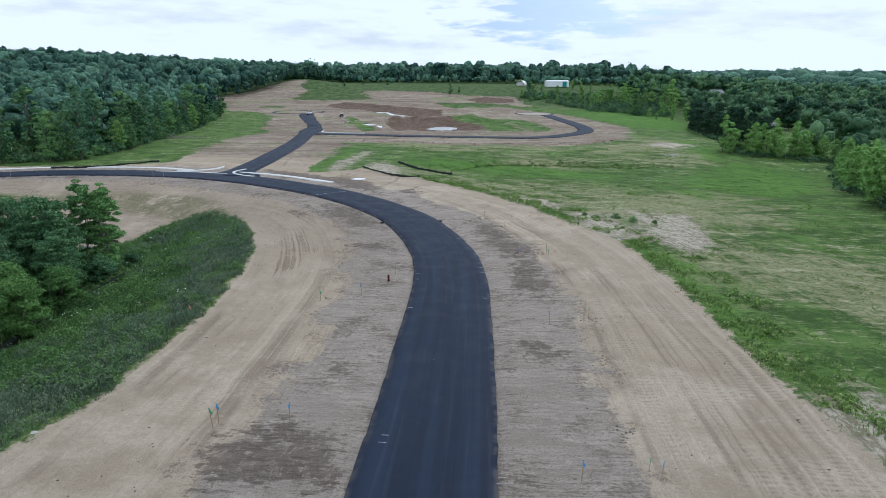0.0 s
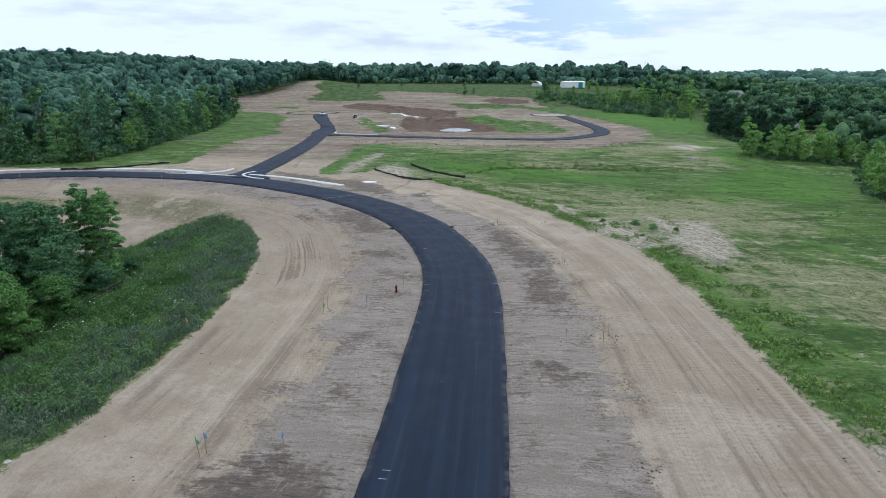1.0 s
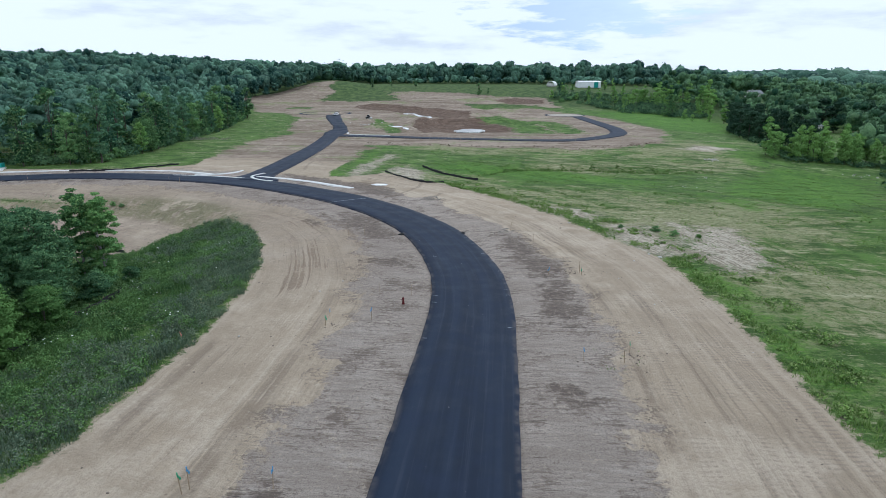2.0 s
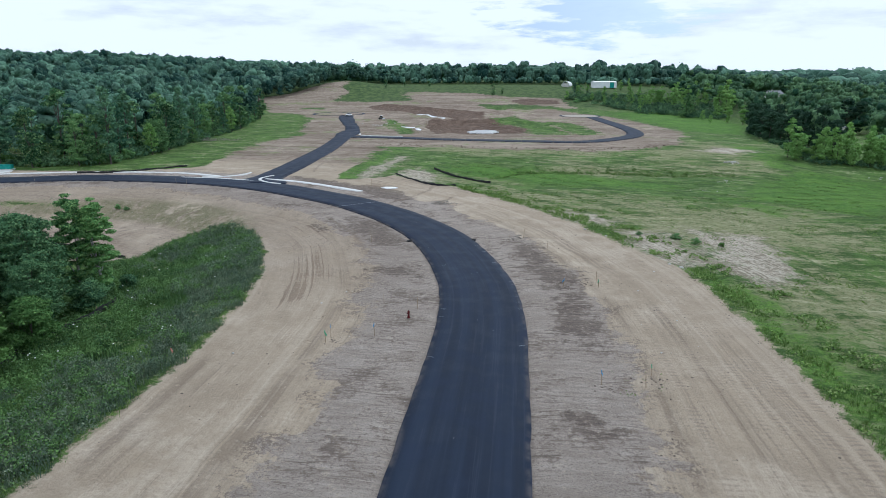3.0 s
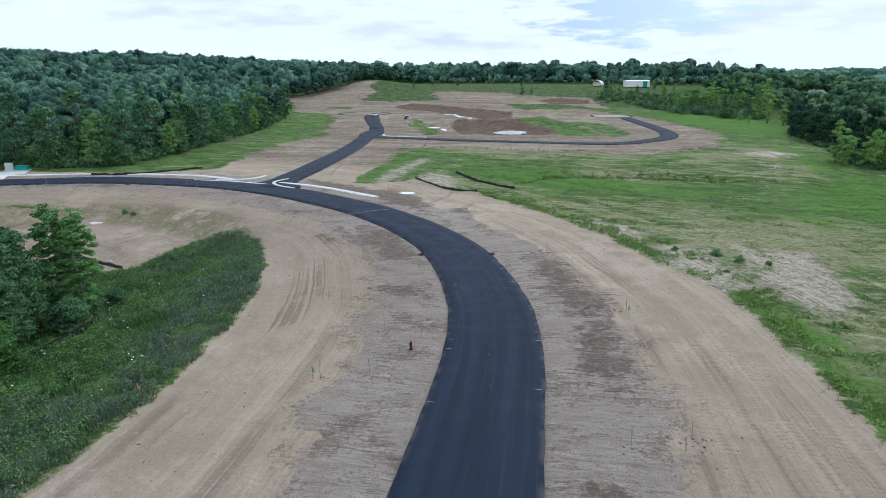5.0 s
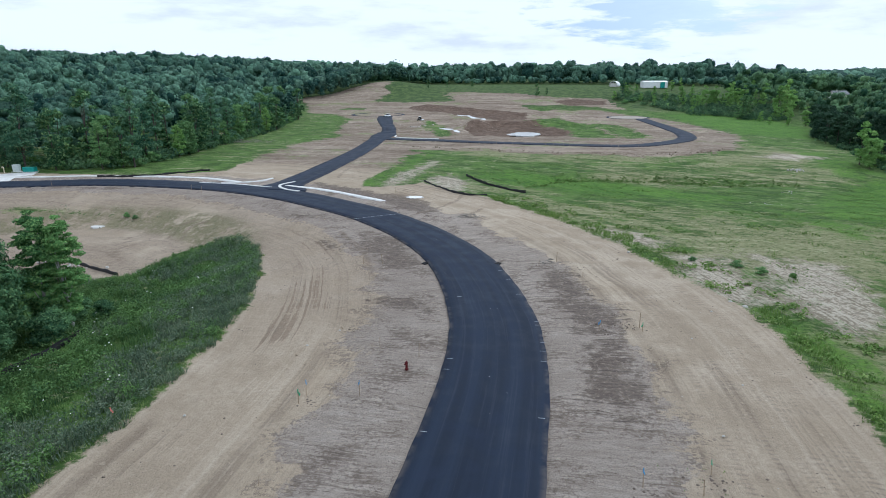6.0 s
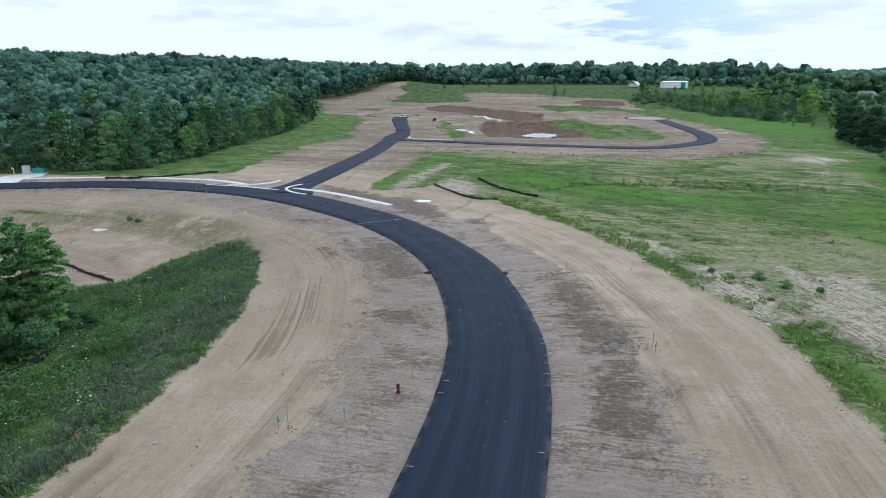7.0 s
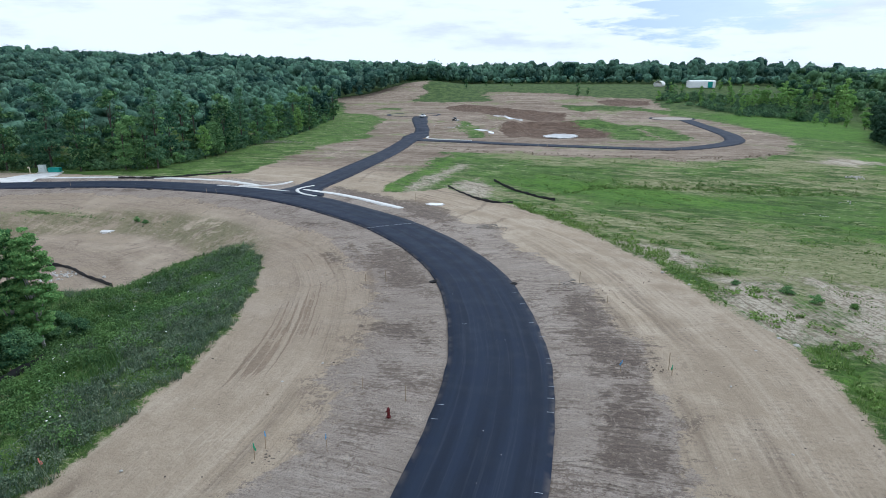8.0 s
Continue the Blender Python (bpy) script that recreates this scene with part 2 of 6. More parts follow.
    bare = m.math("ADD", times(top, 0.75), 0.25)
    earth = m.mix(times(m.span(plus(n_clod, n_mid, 0.6), 0.54, 0.64), bare, 0.75), earth, SOIL_C)
    earth = m.mix(times(m.span(plus(n_clod, n_fine, 0.5), 0.44, 0.32), 0.45), earth, DIRT_C)
    earth = m.mix(times(m.span(n_grit, 0.53, 0.64), bare, 0.55), earth, SOIL_C)
    stone = m.span(m.voronoi(1.6), 0.09, 0.05)
    earth = m.mix(times(stone, m.span(n_fine, 0.53, 0.60)), earth, (0.46, 0.43, 0.39))
    # meadow
    swath = m.noise(1.0, 8, m.scaled(m.coord, 0.035, 0.17, 1), 0.78, 0.4)
    lines = m.noise(1.0, 7, m.scaled(m.coord, 0.14, 0.62, 1), 0.8, 0.3)
    blade = m.noise(1.0, 6, m.scaled(m.coord, 0.9, 2.2, 1), 0.8)
    # mown swaths that follow the field's edge
    mown = m.noise(1.0, 6, m.scaled(way, 0.22, 0.016, 1), 0.75)
    close = times(m.span(lat, 20.0, 24.0), m.span(lat, 62.0, 48.0))
    swath = m.math("ADD", times(swath, m.math("SUBTRACT", 1.0, times(close, 0.75))), times(mown, close, 0.75))
    dry = plus(plus(plus(plus(n_big, swath, 1.5), lines, 1.3), blade, 0.8), m.attr("dry"), 0.40)
    green = m.mix(m.span(plus(plus(n_mid, blade, 0.7), lines, 0.6), 0.38, 0.62), GRASS_A, GRASS_B)
    green = m.mix(times(m.span(plus(lines, blade, 0.6), 0.52, 0.64), 0.6), green, GRASS_D)
    green = m.mix(times(m.span(dry, 0.41, 0.60), 0.88), green, m.mix(m.span(plus(blade, n_fine, 0.6), 0.40, 0.60), GRASS_C, GRASS_E))
    green = m.mix(times(m.span(plus(lines, blade, 0.5), 0.57, 0.63), m.span(swath, 0.38, 0.54), 0.7), green, (0.43, 0.41, 0.265))
    rich = plus(plus(plus(plus(lush, n_mid, 1.1), swath, 1.6), lines, 0.8), blade, 0.6)
    green = m.mix(times(m.span(rich, 0.42, 0.80), 0.92), green, m.mix(m.span(plus(plus(n_fine, blade, 0.8), swath, 0.7), 0.38, 0.62), LUSH_A, LUSH_B))
    green = m.mix(times(m.span(plus(n_clod, n_fine, 0.7), 0.55, 0.66), 0.78), green, GRASS_A)
    green = m.mix(times(m.span(plus(n_clod, blade, 0.6), 0.44, 0.33), 0.35), green, GRASS_C)
    # rough unmown grass on the ridge
    place = m.t.nodes.new("ShaderNodeSeparateXYZ")
    m.t.links.new(m.coord, place.inputs[0])
    ridge = m.span(plus(plus(place.outputs[1], n_mid, 60.0), n_big, 60.0), 400.0, 425.0)
    green = m.mix(times(ridge, 0.85), green, m.mix(m.span(plus(far_clod, n_mid, 0.6), 0.40, 0.62), (0.038, 0.068, 0.024), (0.098, 0.135, 0.048)))
    sand = plus(plus(plus(plus(pale, m.noise(0.35, 8, rough=0.8), 16.0), lines, 4.0), rut, 9.0), n_clod, 6.0)
    green = m.mix(times(m.span(sand, -1.9, 1.1), 0.92), green, m.mix(m.span(plus(plus(plus(n_clod, n_fine, 0.6), lines, 0.5), rut, 0.9), 0.42, 0.60), (0.49, 0.430, 0.345), (0.235, 0.195, 0.145)))
    edge = plus(plus(plus(dirt, n_mid, 2.4), n_fine, 2.6), n_clod, 1.4)
    edge = m.math("ADD", edge, times(off_road, plus(plus(plus(0.0, far_clod, 16.0), n_wide, 12.0), n_mid, 8.0)))
    colour = m.mix(m.span(edge, -0.25, 0.25), green, earth)
    relief = m.math("ADD", times(n_clod, 0.8), times(n_grit, 0.25))
    relief = m.math("ADD", relief, times(rut, m.math("SUBTRACT", 1.0, top), 0.5))
    relief = m.math("ADD", relief, times(rake2, top, 0.6))
    return m.done(colour, 0.95, 0, relief, 0.24, 1.0, 0.1)


DIRT_A, DIRT_B, DIRT_C, DIRT_D, DIRT_E = (0.338, 0.273, 0.197), (0.416, 0.341, 0.250), (0.512, 0.430, 0.328), (0.182, 0.143, 0.105), (0.392, 0.316, 0.225)
LOAM_A, LOAM_B = (0.190, 0.148, 0.110), (0.300, 0.240, 0.182)
SOIL_A, SOIL_B, SOIL_C, SOIL_D, SOIL_E = (0.284, 0.240, 0.199), (0.380, 0.327, 0.275), (0.158, 0.125, 0.101), (0.100, 0.079, 0.065), (0.424, 0.370, 0.316)
GRASS_A, GRASS_B, GRASS_C, GRASS_D, GRASS_E = (0.050, 0.092, 0.022), (0.098, 0.172, 0.038), (0.300, 0.284, 0.165), (0.158, 0.212, 0.066), (0.170, 0.180, 0.080)
LUSH_A, LUSH_B = (0.048, 0.112, 0.018), (0.118, 0.226, 0.034)


def asphalt_material():
    m = Mat("new_asphalt")
    uv = m.uv()
    lane = m.noise(1.0, 3, m.scaled(uv, 0.9, 0.02, 1))
    grain, blotch, grit = m.noise(60, 2), m.noise(0.5, 4), m.noise(14, 3)
    c = m.mix(m.span(lane, 0.38, 0.62), (0.0088, 0.0152, 0.0305), (0.0145, 0.0240, 0.0460))
    c = m.mix(m.math("MULTIPLY", m.span(blotch, 0.45, 0.7), 0.4), c, (0.023, 0.032, 0.060))
    c = m.mix(m.math("MULTIPLY", grit, 0.25), c, (0.006, 0.008, 0.011))
    dust = m.math("MULTIPLY", m.span(m.attr("edge"), 0.45, 0.0), m.span(m.noise(0.8, 5), 0.42, 0.62))
    c = m.mix(m.math("MULTIPLY", dust, 0.3), c, (0.24, 0.20, 0.17))
    wheel = m.noise(1.0, 5, m.scaled(uv, 3.5, 0.05, 1), 0.7)
    c = m.mix(m.math("MULTIPLY", m.span(wheel, 0.53, 0.64), 0.35), c, (0.034, 0.042, 0.062))
    chalk = m.math("MULTIPLY", m.span(m.voronoi(0.8), 0.045, 0.025), m.span(m.noise(0.25, 3), 0.50, 0.56))
    c = m.mix(m.math("MULTIPLY", chalk, 0.6), c, (0.42, 0.42, 0.42))
    spill = m.span(m.noise(2.4, 5, rough=0.75), 0.74, 0.79)
    c = m.mix(m.math("MULTIPLY", spill, 0.5), c, (0.3, 0.28, 0.25))
    return m.done(c, m.span(blotch, 0.3, 0.7, 0.62, 0.75), 0, grain, 0.006, 0.5, 0.14)


def leaf_material(name, dark, mid, light, per_object=True, clumpy=0.0):
    m = Mat(name)
    tint = m.rand() if per_object else m.attr("tint")
    c = m.mix(tint, dark, mid)
    c = m.mix(m.span(m.island(), 0.45, 1.0, 0.0, 0.35 if clumpy else 0.75), c, light)
    c = m.mix(m.math("MULTIPLY", m.span(m.noise(0.5, 3), 0.42, 0.66), 0.4), c, dark)
    if clumpy:
        spray = m.noise(clumpy, 5, rough=0.75)
        # shaded gaps between leaf sprays, painted as dark noise
        c = m.mix(m.math("MULTIPLY", m.span(spray, 0.50, 0.60), 0.40), c, tuple(0.45 * k for k in dark))
        c = m.mix(m.math("MULTIPLY", m.span(spray, 0.46, 0.38), 0.3), c, light)
        return m.done(c, 0.7, 0, spray, 1.2, 1.0, spec=0.08, thin=0.12)
    return m.done(c, 0.75, 0, None, spec=0.08, thin=0.14)


MAT_GROUND, MAT_ASPHALT = ground_material(), asphalt_material()
MAT_CONCRETE = worn("pale_concrete", (0.58, 0.57, 0.54), (0.72, 0.71, 0.68), 0.9, 0.85)
MAT_GRAVEL = worn("pale_tan_gravel", (0.30, 0.26, 0.215), (0.42, 0.375, 0.32), 1.5, 0.95)
MAT_CLOD = worn("brown_earth_clod", (0.10, 0.078, 0.062), (0.20, 0.16, 0.128), 6.0, 0.95)
MAT_SAND_CLOD = worn("tan_sandy_clod", (0.27, 0.21, 0.15), (0.44, 0.35, 0.255), 5.0, 0.95)
MAT_BARK = worn("grey_bark", (0.06, 0.052, 0.043), (0.13, 0.115, 0.098), 3.0, 0.95)
MAT_BARK_PALE = worn("pale_smooth_bark", (0.28, 0.27, 0.25), (0.46, 0.45, 0.42), 3.0, 0.9)
MAT_LEAF = leaf_material("broad_leaves", (0.036, 0.098, 0.046), (0.162, 0.310, 0.106), (0.31, 0.46, 0.18))
MAT_LEAF_BRIGHT = leaf_material("young_bright_leaves", (0.145, 0.290, 0.075), (0.245, 0.420, 0.110), (0.37, 0.53, 0.18))
MAT_LEAF_BASIN = leaf_material("dark_basin_leaves", (0.040, 0.100, 0.050), (0.102, 0.205, 0.084), (0.21, 0.34, 0.14))
MAT_LEAF_NEAR = leaf_material("basin_leaves", (0.066, 0.160, 0.056), (0.150, 0.300, 0.088), (0.31, 0.48, 0.16))
MAT_LEAF_SHRUB = leaf_material("shrub_leaves", (0.055, 0.125, 0.034), (0.105, 0.205, 0.052), (0.18, 0.30, 0.09))
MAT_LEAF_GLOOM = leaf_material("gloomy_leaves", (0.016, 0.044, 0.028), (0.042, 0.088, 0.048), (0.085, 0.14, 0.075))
MAT_LEAF_DARK = leaf_material("dark_leaves", (0.040, 0.112, 0.068), (0.110, 0.225, 0.118), (0.22, 0.35, 0.18))
# the blue haze of distance is painted into these leaf colours
MAT_WOODS_HAZED = leaf_material("distant_leaves_hazed", (0.020, 0.062, 0.050), (0.165, 0.310, 0.205), (0.27, 0.42, 0.28), False, 0.45)
MAT_WOODS_GREEN = leaf_material("near_wood_leaves", (0.028, 0.082, 0.046), (0.175, 0.310, 0.140), (0.26, 0.40, 0.18), False, 0.6)
MAT_WEED = leaf_material("tall_weeds", (0.048, 0.100, 0.040), (0.140, 0.255, 0.070), (0.200, 0.31, 0.105), False)
MAT_TUSSOCK = leaf_material("coarse_grass", (0.072, 0.135, 0.034), (0.145, 0.235, 0.058), (0.25, 0.30, 0.11), False)
MAT_SEDGE = leaf_material("grey_green_sedge", (0.074, 0.118, 0.074), (0.152, 0.205, 0.128), (0.27, 0.31, 0.20), False)
MAT_VERGE = leaf_material("short_bright_weeds", (0.105, 0.185, 0.045), (0.205, 0.320, 0.076), (0.34, 0.41, 0.16), False)
MAT_DEADWEED = leaf_material("dead_weeds", (0.085, 0.066, 0.045), (0.17, 0.135, 0.09), (0.26, 0.215, 0.15), False)
MAT_FLOWER = worn("white_blossom", (0.7, 0.7, 0.62), (0.8, 0.8, 0.76), 5.0, 0.8)
MAT_FABRIC = worn("black_silt_fabric", (0.012, 0.012, 0.014), (0.03, 0.03, 0.033), 4.0, 0.6)
MAT_LATH = worn("raw_lath_wood", (0.26, 0.19, 0.12), (0.40, 0.31, 0.21), 8.0, 0.85)
MAT_BLUE = worn("blue_marking_paint", (0.08, 0.26, 0.50), (0.16, 0.36, 0.60), 12.0, 0.6)
MAT_GREEN = worn("green_marking_paint", (0.04, 0.30, 0.14), (0.08, 0.40, 0.22), 12.0, 0.6)
MAT_PINK = worn("pink_marking_ribbon", (0.70, 0.16, 0.14), (0.80, 0.30, 0.24), 12.0, 0.6)
MAT_RED = worn("hydrant_red_paint", (0.07, 0.006, 0.008), (0.13, 0.014, 0.014), 9.0, 0.5)
MAT_STEEL = worn("dull_steel", (0.28, 0.29, 0.30), (0.42, 0.43, 0.44), 6.0, 0.5, 0.8)
MAT_BLACK = worn("black_rubber", (0.012, 0.012, 0.013), (0.03, 0.03, 0.03), 8.0, 0.8)
MAT_WHITE = worn("white_paint", (0.74, 0.75, 0.75), (0.82, 0.82, 0.82), 1.0, 0.4, spec=0.5)
MAT_CABINET = worn("pale_green_grey_paint", (0.48, 0.54, 0.52), (0.58, 0.63, 0.61), 2.0, 0.5)
MAT_TEAL = worn("teal_paint", (0.02, 0.24, 0.20), (0.04, 0.33, 0.28), 2.0, 0.5)
MAT_CREAM = worn("cream_paint", (0.60, 0.54, 0.38), (0.70, 0.64, 0.46), 3.0, 0.5)
MAT_ROOF = worn("grey_shingle", (0.16, 0.165, 0.175), (0.26, 0.27, 0.28), 1.5, 0.9)
MAT_SIDING = worn("pale_siding", (0.52, 0.50, 0.46), (0.62, 0.60, 0.56), 1.2, 0.7)
MAT_STONE = worn("pale_limestone", (0.36, 0.34, 0.31), (0.56, 0.54, 0.50), 2.5, 0.9, depth=0.03)
MAT_DEADWOOD = worn("weathered_dead_wood", (0.22, 0.20, 0.17), (0.36, 0.33, 0.29), 4.0, 0.9)
MAT_GLASS = Mat("dark_window_glass").done((0.02, 0.025, 0.03), 0.06, spec=0.6)
MAT_PAINTMARK = worn("white_spray_paint", (0.26, 0.28, 0.31), (0.46, 0.48, 0.50), 18.0, 0.8)


def water_material():
    m = Mat("shallow_water_sky_white")
    # near-white base puts the bright sky's reflection into the water's colour
    return m.done(m.mix(m.noise(0.3, 4), (0.66, 0.65, 0.63), (0.78, 0.77, 0.75)), 0.12, 0, None, spec=1.0)


MAT_WATER = water_material()

# ---- the lie of the land ----
def sstep(a, b, v):
    t = np.clip((v - a) / (b - a), 0, 1)
    return t * t * (3 - 2 * t)


def height(x, y):
    """Rolling land: the graded road corridor at zero, a meadow valley, a cleared plateau and wooded hills."""
    x, y = np.asarray(x, float), np.asarray(y, float)
    # meadow valley that falls away to the east
    axis = 150 + 0.14 * np.clip(x, -20, 200)
    deep = -5.0 * sstep(-40, 95, x)
    z = deep * np.exp(-((y - axis) / np.where(y < axis, 44, 32)) ** 2)
    z = z - 2.0 * sstep(22, 60, x) * sstep(115, 60, y)
    # a swale with a steep grassy side
    z = z - 0.9 * np.exp(-((y - np.interp(x, (0.0, 7.3, 16.7, 30.8, 42.5, 60.0), (137.5, 153.0, 158.5, 162.5, 165.0, 169.0))) / 3.5) ** 2) * sstep(-1, 5, x) * sstep(62, 48, x)
    # cleared plateau
    z = z - 1.2 * sstep(150, 215, y) + 0.009 * np.clip(y - 260, 0, 3000)
    # rise behind the plateau, wooded hills
    z = z + 12.5 * sstep(370, 560, y + 0.25 * np.clip(x, -400, 0))
    z = z + 17.5 * sstep(110, 480, -x - 0.12 * y + 60) * sstep(170, 520, y)
    z = z - 7 * sstep(60, 190, x) * sstep(60, 140, y) * sstep(620, 420, y)
    z = z + 3 * sstep(100, 700, x) * sstep(450, 900, y)
    z = z - 9 * sstep(150, 420, x) * sstep(100, 220, y)
    z = z + 10 * sstep(0.70, 1.15, -x / np.maximum(y, 60)) * sstep(280, 460, np.hypot(x, y))
    z = z - 9 * sstep(120, 320, x) * sstep(480, 600, y) * sstep(1050, 850, y)
    # earth bank at the far end of the clearing
    z = z + 8 * np.exp(-((x + 128) / 34) ** 2 - ((y - 520) / 42) ** 2)
    # dug pits and a heap of spoil on the plateau
    z = z - 0.9 * np.exp(-(((x + 4) / 18) ** 2 + ((y - 268) / 16) ** 2) ** 2)
    z = z + 3.0 * np.exp(-((x + 27) / 5) ** 2 - ((y - 288) / 8) ** 2)
    # spoil left in low ridges
    z = z + 0.5 * np.sin(x * 0.35 + np.sin(y * 0.11) * 2) * np.sin(y * 0.23) * sstep(240, 270, y) * sstep(440, 400, y) * sstep(-80, -60, x) * sstep(45, 25, x)
    z = z + 2.2 * np.exp(-((y - 303 - 0.2 * x) / 5.0) ** 2) * sstep(-32, -22, x) * sstep(22, 8, x)
    z = z + 1.3 * np.exp(-((y - 396 + 0.9 * (x + 35)) / 9) ** 2) * sstep(-92, -78, x) * sstep(8, -8, x)
    # basin and low ground beside the road
    low = 2.9 * np.exp(-np.maximum(0, np.hypot((x + 62) / 1.25, y - 83) - 16) ** 2 / 60)
    low = low + 1.7 * sstep(-25, -40, x) * sstep(100, 84, y)
    return z - np.minimum(low, 2.95)


def smooth_line(points, step=1.5):
    """A line of even steps on a rounded curve through the points."""
    p = np.array(points, float)
    p = np.vstack([2 * p[0] - p[1], p, 2 * p[-1] - p[-2]])
    out = []
    for i in range(1, len(p) - 2):
        n = max(2, int(np.hypot(*(p[i + 1] - p[i])[:2]) / step))
        for k in range(n):
            t = k / n
            out.append(0.5 * (2 * p[i] + (p[i + 1] - p[i - 1]) * t + (2 * p[i - 1] - 5 * p[i] + 4 * p[i + 1] - p[i + 2]) * t * t
                              + (3 * p[i] - p[i - 1] - 3 * p[i + 1] + p[i + 2]) * t ** 3))
    return np.array(out + [p[-2]])


def normals(line):
    d = np.gradient(line, axis=0)
    d /= np.hypot(d[:, 0], d[:, 1])[:, None]
    return np.stack([d[:, 1], -d[:, 0]], 1)


def signed(x, y, poly):
    """Metres inside (plus) or outside (minus) a polygon."""
    p = np.array(poly, float)
    q = np.roll(p, -1, 0)
    best, inside = np.full(x.shape, 1e9), np.zeros(x.shape, bool)
    for (ax, ay), (bx, by) in zip(p, q):
        ex, ey = bx - ax, by - ay
        t = np.clip(((x - ax) * ex + (y - ay) * ey) / (ex * ex + ey * ey), 0, 1)
        best = np.minimum(best, np.hypot(x - ax - t * ex, y - ay - t * ey))
        inside ^= ((ay > y) != (by > y)) & (x < ex * (y - ay) / (ey if ey else 1e-9) + ax)
    return np.where(inside, best, -best)


MAIN = smooth_line([(-3.0, -60), (-1.9, -10), (-0.3, 23.8), (0.05, 29.8), (0.4, 38.5), (0.8, 50.2), (0.85, 57), (0.25, 64.6), (-0.8, 69.8), (-2.4, 75.8), (-6.0, 85.3), (-11.7, 94.5), (-16.1, 99.8),
                    (-21.3, 105.2), (-27.1, 109.6), (-35.0, 115.0), (-41.2, 118.6), (-49.5, 122.2), (-58.8, 124.7), (-73.2, 126.2), (-84, 125.5), (-94, 122.5), (-104.5, 119.0), (-132, 108), (-178, 88)])
SIDE = smooth_line([(-44.9, 122.0), (-45.0, 134.6), (-45.5, 150.8), (-47.9, 177.1), (-53.6, 220.0), (-56.4, 243.0), (-58.6, 260.0), (-62.4, 278.0), (-68.6, 298.0), (-74.8, 320.0), (-79.2, 335.0), (-83.0, 352.0)])
CROSS = smooth_line([(-55.8, 236.5), (-46.8, 233.6), (-33.5, 231.5), (-19.2, 227.4), (-0.7, 224.4), (16.5, 222.1), (31.3, 222.4), (43.0, 231.8), (53.0, 246.7), (57.0, 267.8), (56.2, 293.9), (54.4, 318.6), (52.3, 349.1)])

DIRT = [(25.0, -60.0), (24.0, 10.0), (23.7, 27.8), (22.9, 37.7), (23.0, 54.5), (22.4, 68.4), (21.4, 73.5), (17.1, 83.1), (13.1, 94.4), (6.4, 106.9), (-0.2, 116.1), (-6.4, 124.0), (-14.8, 130.5), (-19.6, 135.2),
        (-20.9, 146.3), (-22.1, 160.9), (-24.5, 175.0), (-31.0, 193.0), (-35.5, 199.7), (-15.9, 198.9), (-0.5, 194.0), (28.6, 195.2), (43.9, 200.4), (61.9, 216.7), (73.5, 251.2), (76.2, 275.0), (66.4, 332.7), (60.1, 370.3), (48.8, 423.1),
        (47.0, 458.0), (-10.0, 489.0), (-55.0, 507.0), (-83.0, 503.0), (-112.0, 535.0), (-150.0, 505.0), (-185.0, 470.0), (-163.6, 444.7), (-134.7, 370.6), (-114.9, 364.3), (-96.3, 329.0), (-89.0, 295.0), (-78.0, 253.0), (-72.2, 240.7), (-78.4, 209.6), (-71.0, 171.8), (-65.5, 143.5), (-77.2, 135.4),
        (-114.6, 134.0), (-184.9, 110.0), (-215.9, 80.5), (-103.4, 101.4), (-106.9, 41.5), (-40.0, -60.0)]
WEEDS = [(-30, -60), (-25, 10), (-22.9, 26.6), (-20.8, 34), (-20.6, 41.4), (-20.3, 49), (-21.0, 58.5), (-22.2, 66.5), (-25.2, 75.5), (-28.8, 83.0), (-33.0, 90.5), (-38.0, 95.8), (-42.3, 95.5),
         (-44.4, 89), (-44.6, 80.5), (-51, 77), (-62.6, 73.5), (-97.6, 64.5), (-126, 19), (-100, -60)]
BANK = [(-96.0, 102.8), (-86.6, 103.4), (-80.3, 105.9), (-73.6, 106.9), (-68.2, 106.8), (-62.7, 106.4), (-56.2, 104.5), (-56.7, 103.7), (-62.5, 103.4), (-69.6, 102.2), (-77.8, 101.0), (-82.0, 99.0), (-95.9, 96.0)]
LOOP_GREENS = [[(-2.4, 330.1), (8.3, 344.7), (14.4, 315.8), (20.1, 307.5), (24.9, 274.9), (28.1, 252.4), (17.5, 251.4), (16.8, 280.3), (0.8, 304.9)], [(25.3, 313.1), (30.8, 307.8), (36.8, 288.3), (38.3, 252.1), (34.8, 253.5), (30.2, 286.7)],
               [(-8.8, 425.5), (25.3, 421.5), (63.1, 391.0), (90.0, 359.9), (72.1, 336.3), (40.5, 406.3), (-1.3, 405.6)],
               [(-116.0, 460.0), (-108.0, 485.0), (-118.0, 500.0), (-118.0, 540.0), (-173.0, 908.0), (75.0, 734.0), (60.0, 444.0), (47.0, 462.0), (12.0, 467.0), (-11.0, 490.0), (-55.0, 507.0), (-83.0, 503.0), (-66.0, 470.0), (-65.0, 458.0), (-88.0, 453.0)],
               [(-53.1, 319.7), (-48.9, 292.6), (-34.7, 248.7), (-32.2, 249.5), (-42.0, 290.0)], [(-29.4, 130.0), (-30.5, 134.7), (-30.2, 143.1), (-29.9, 155.3), (-30.8, 168.9), (-33.0, 186.0), (-24.0, 184.0), (-20.0, 161.7), (-18.5, 150.7), (-18.0, 139.5), (-26.7, 129.7)], [(-130.9, 408.6), (-114.6, 409.4), (-116.1, 420.0), (-125.6, 420.7)]]
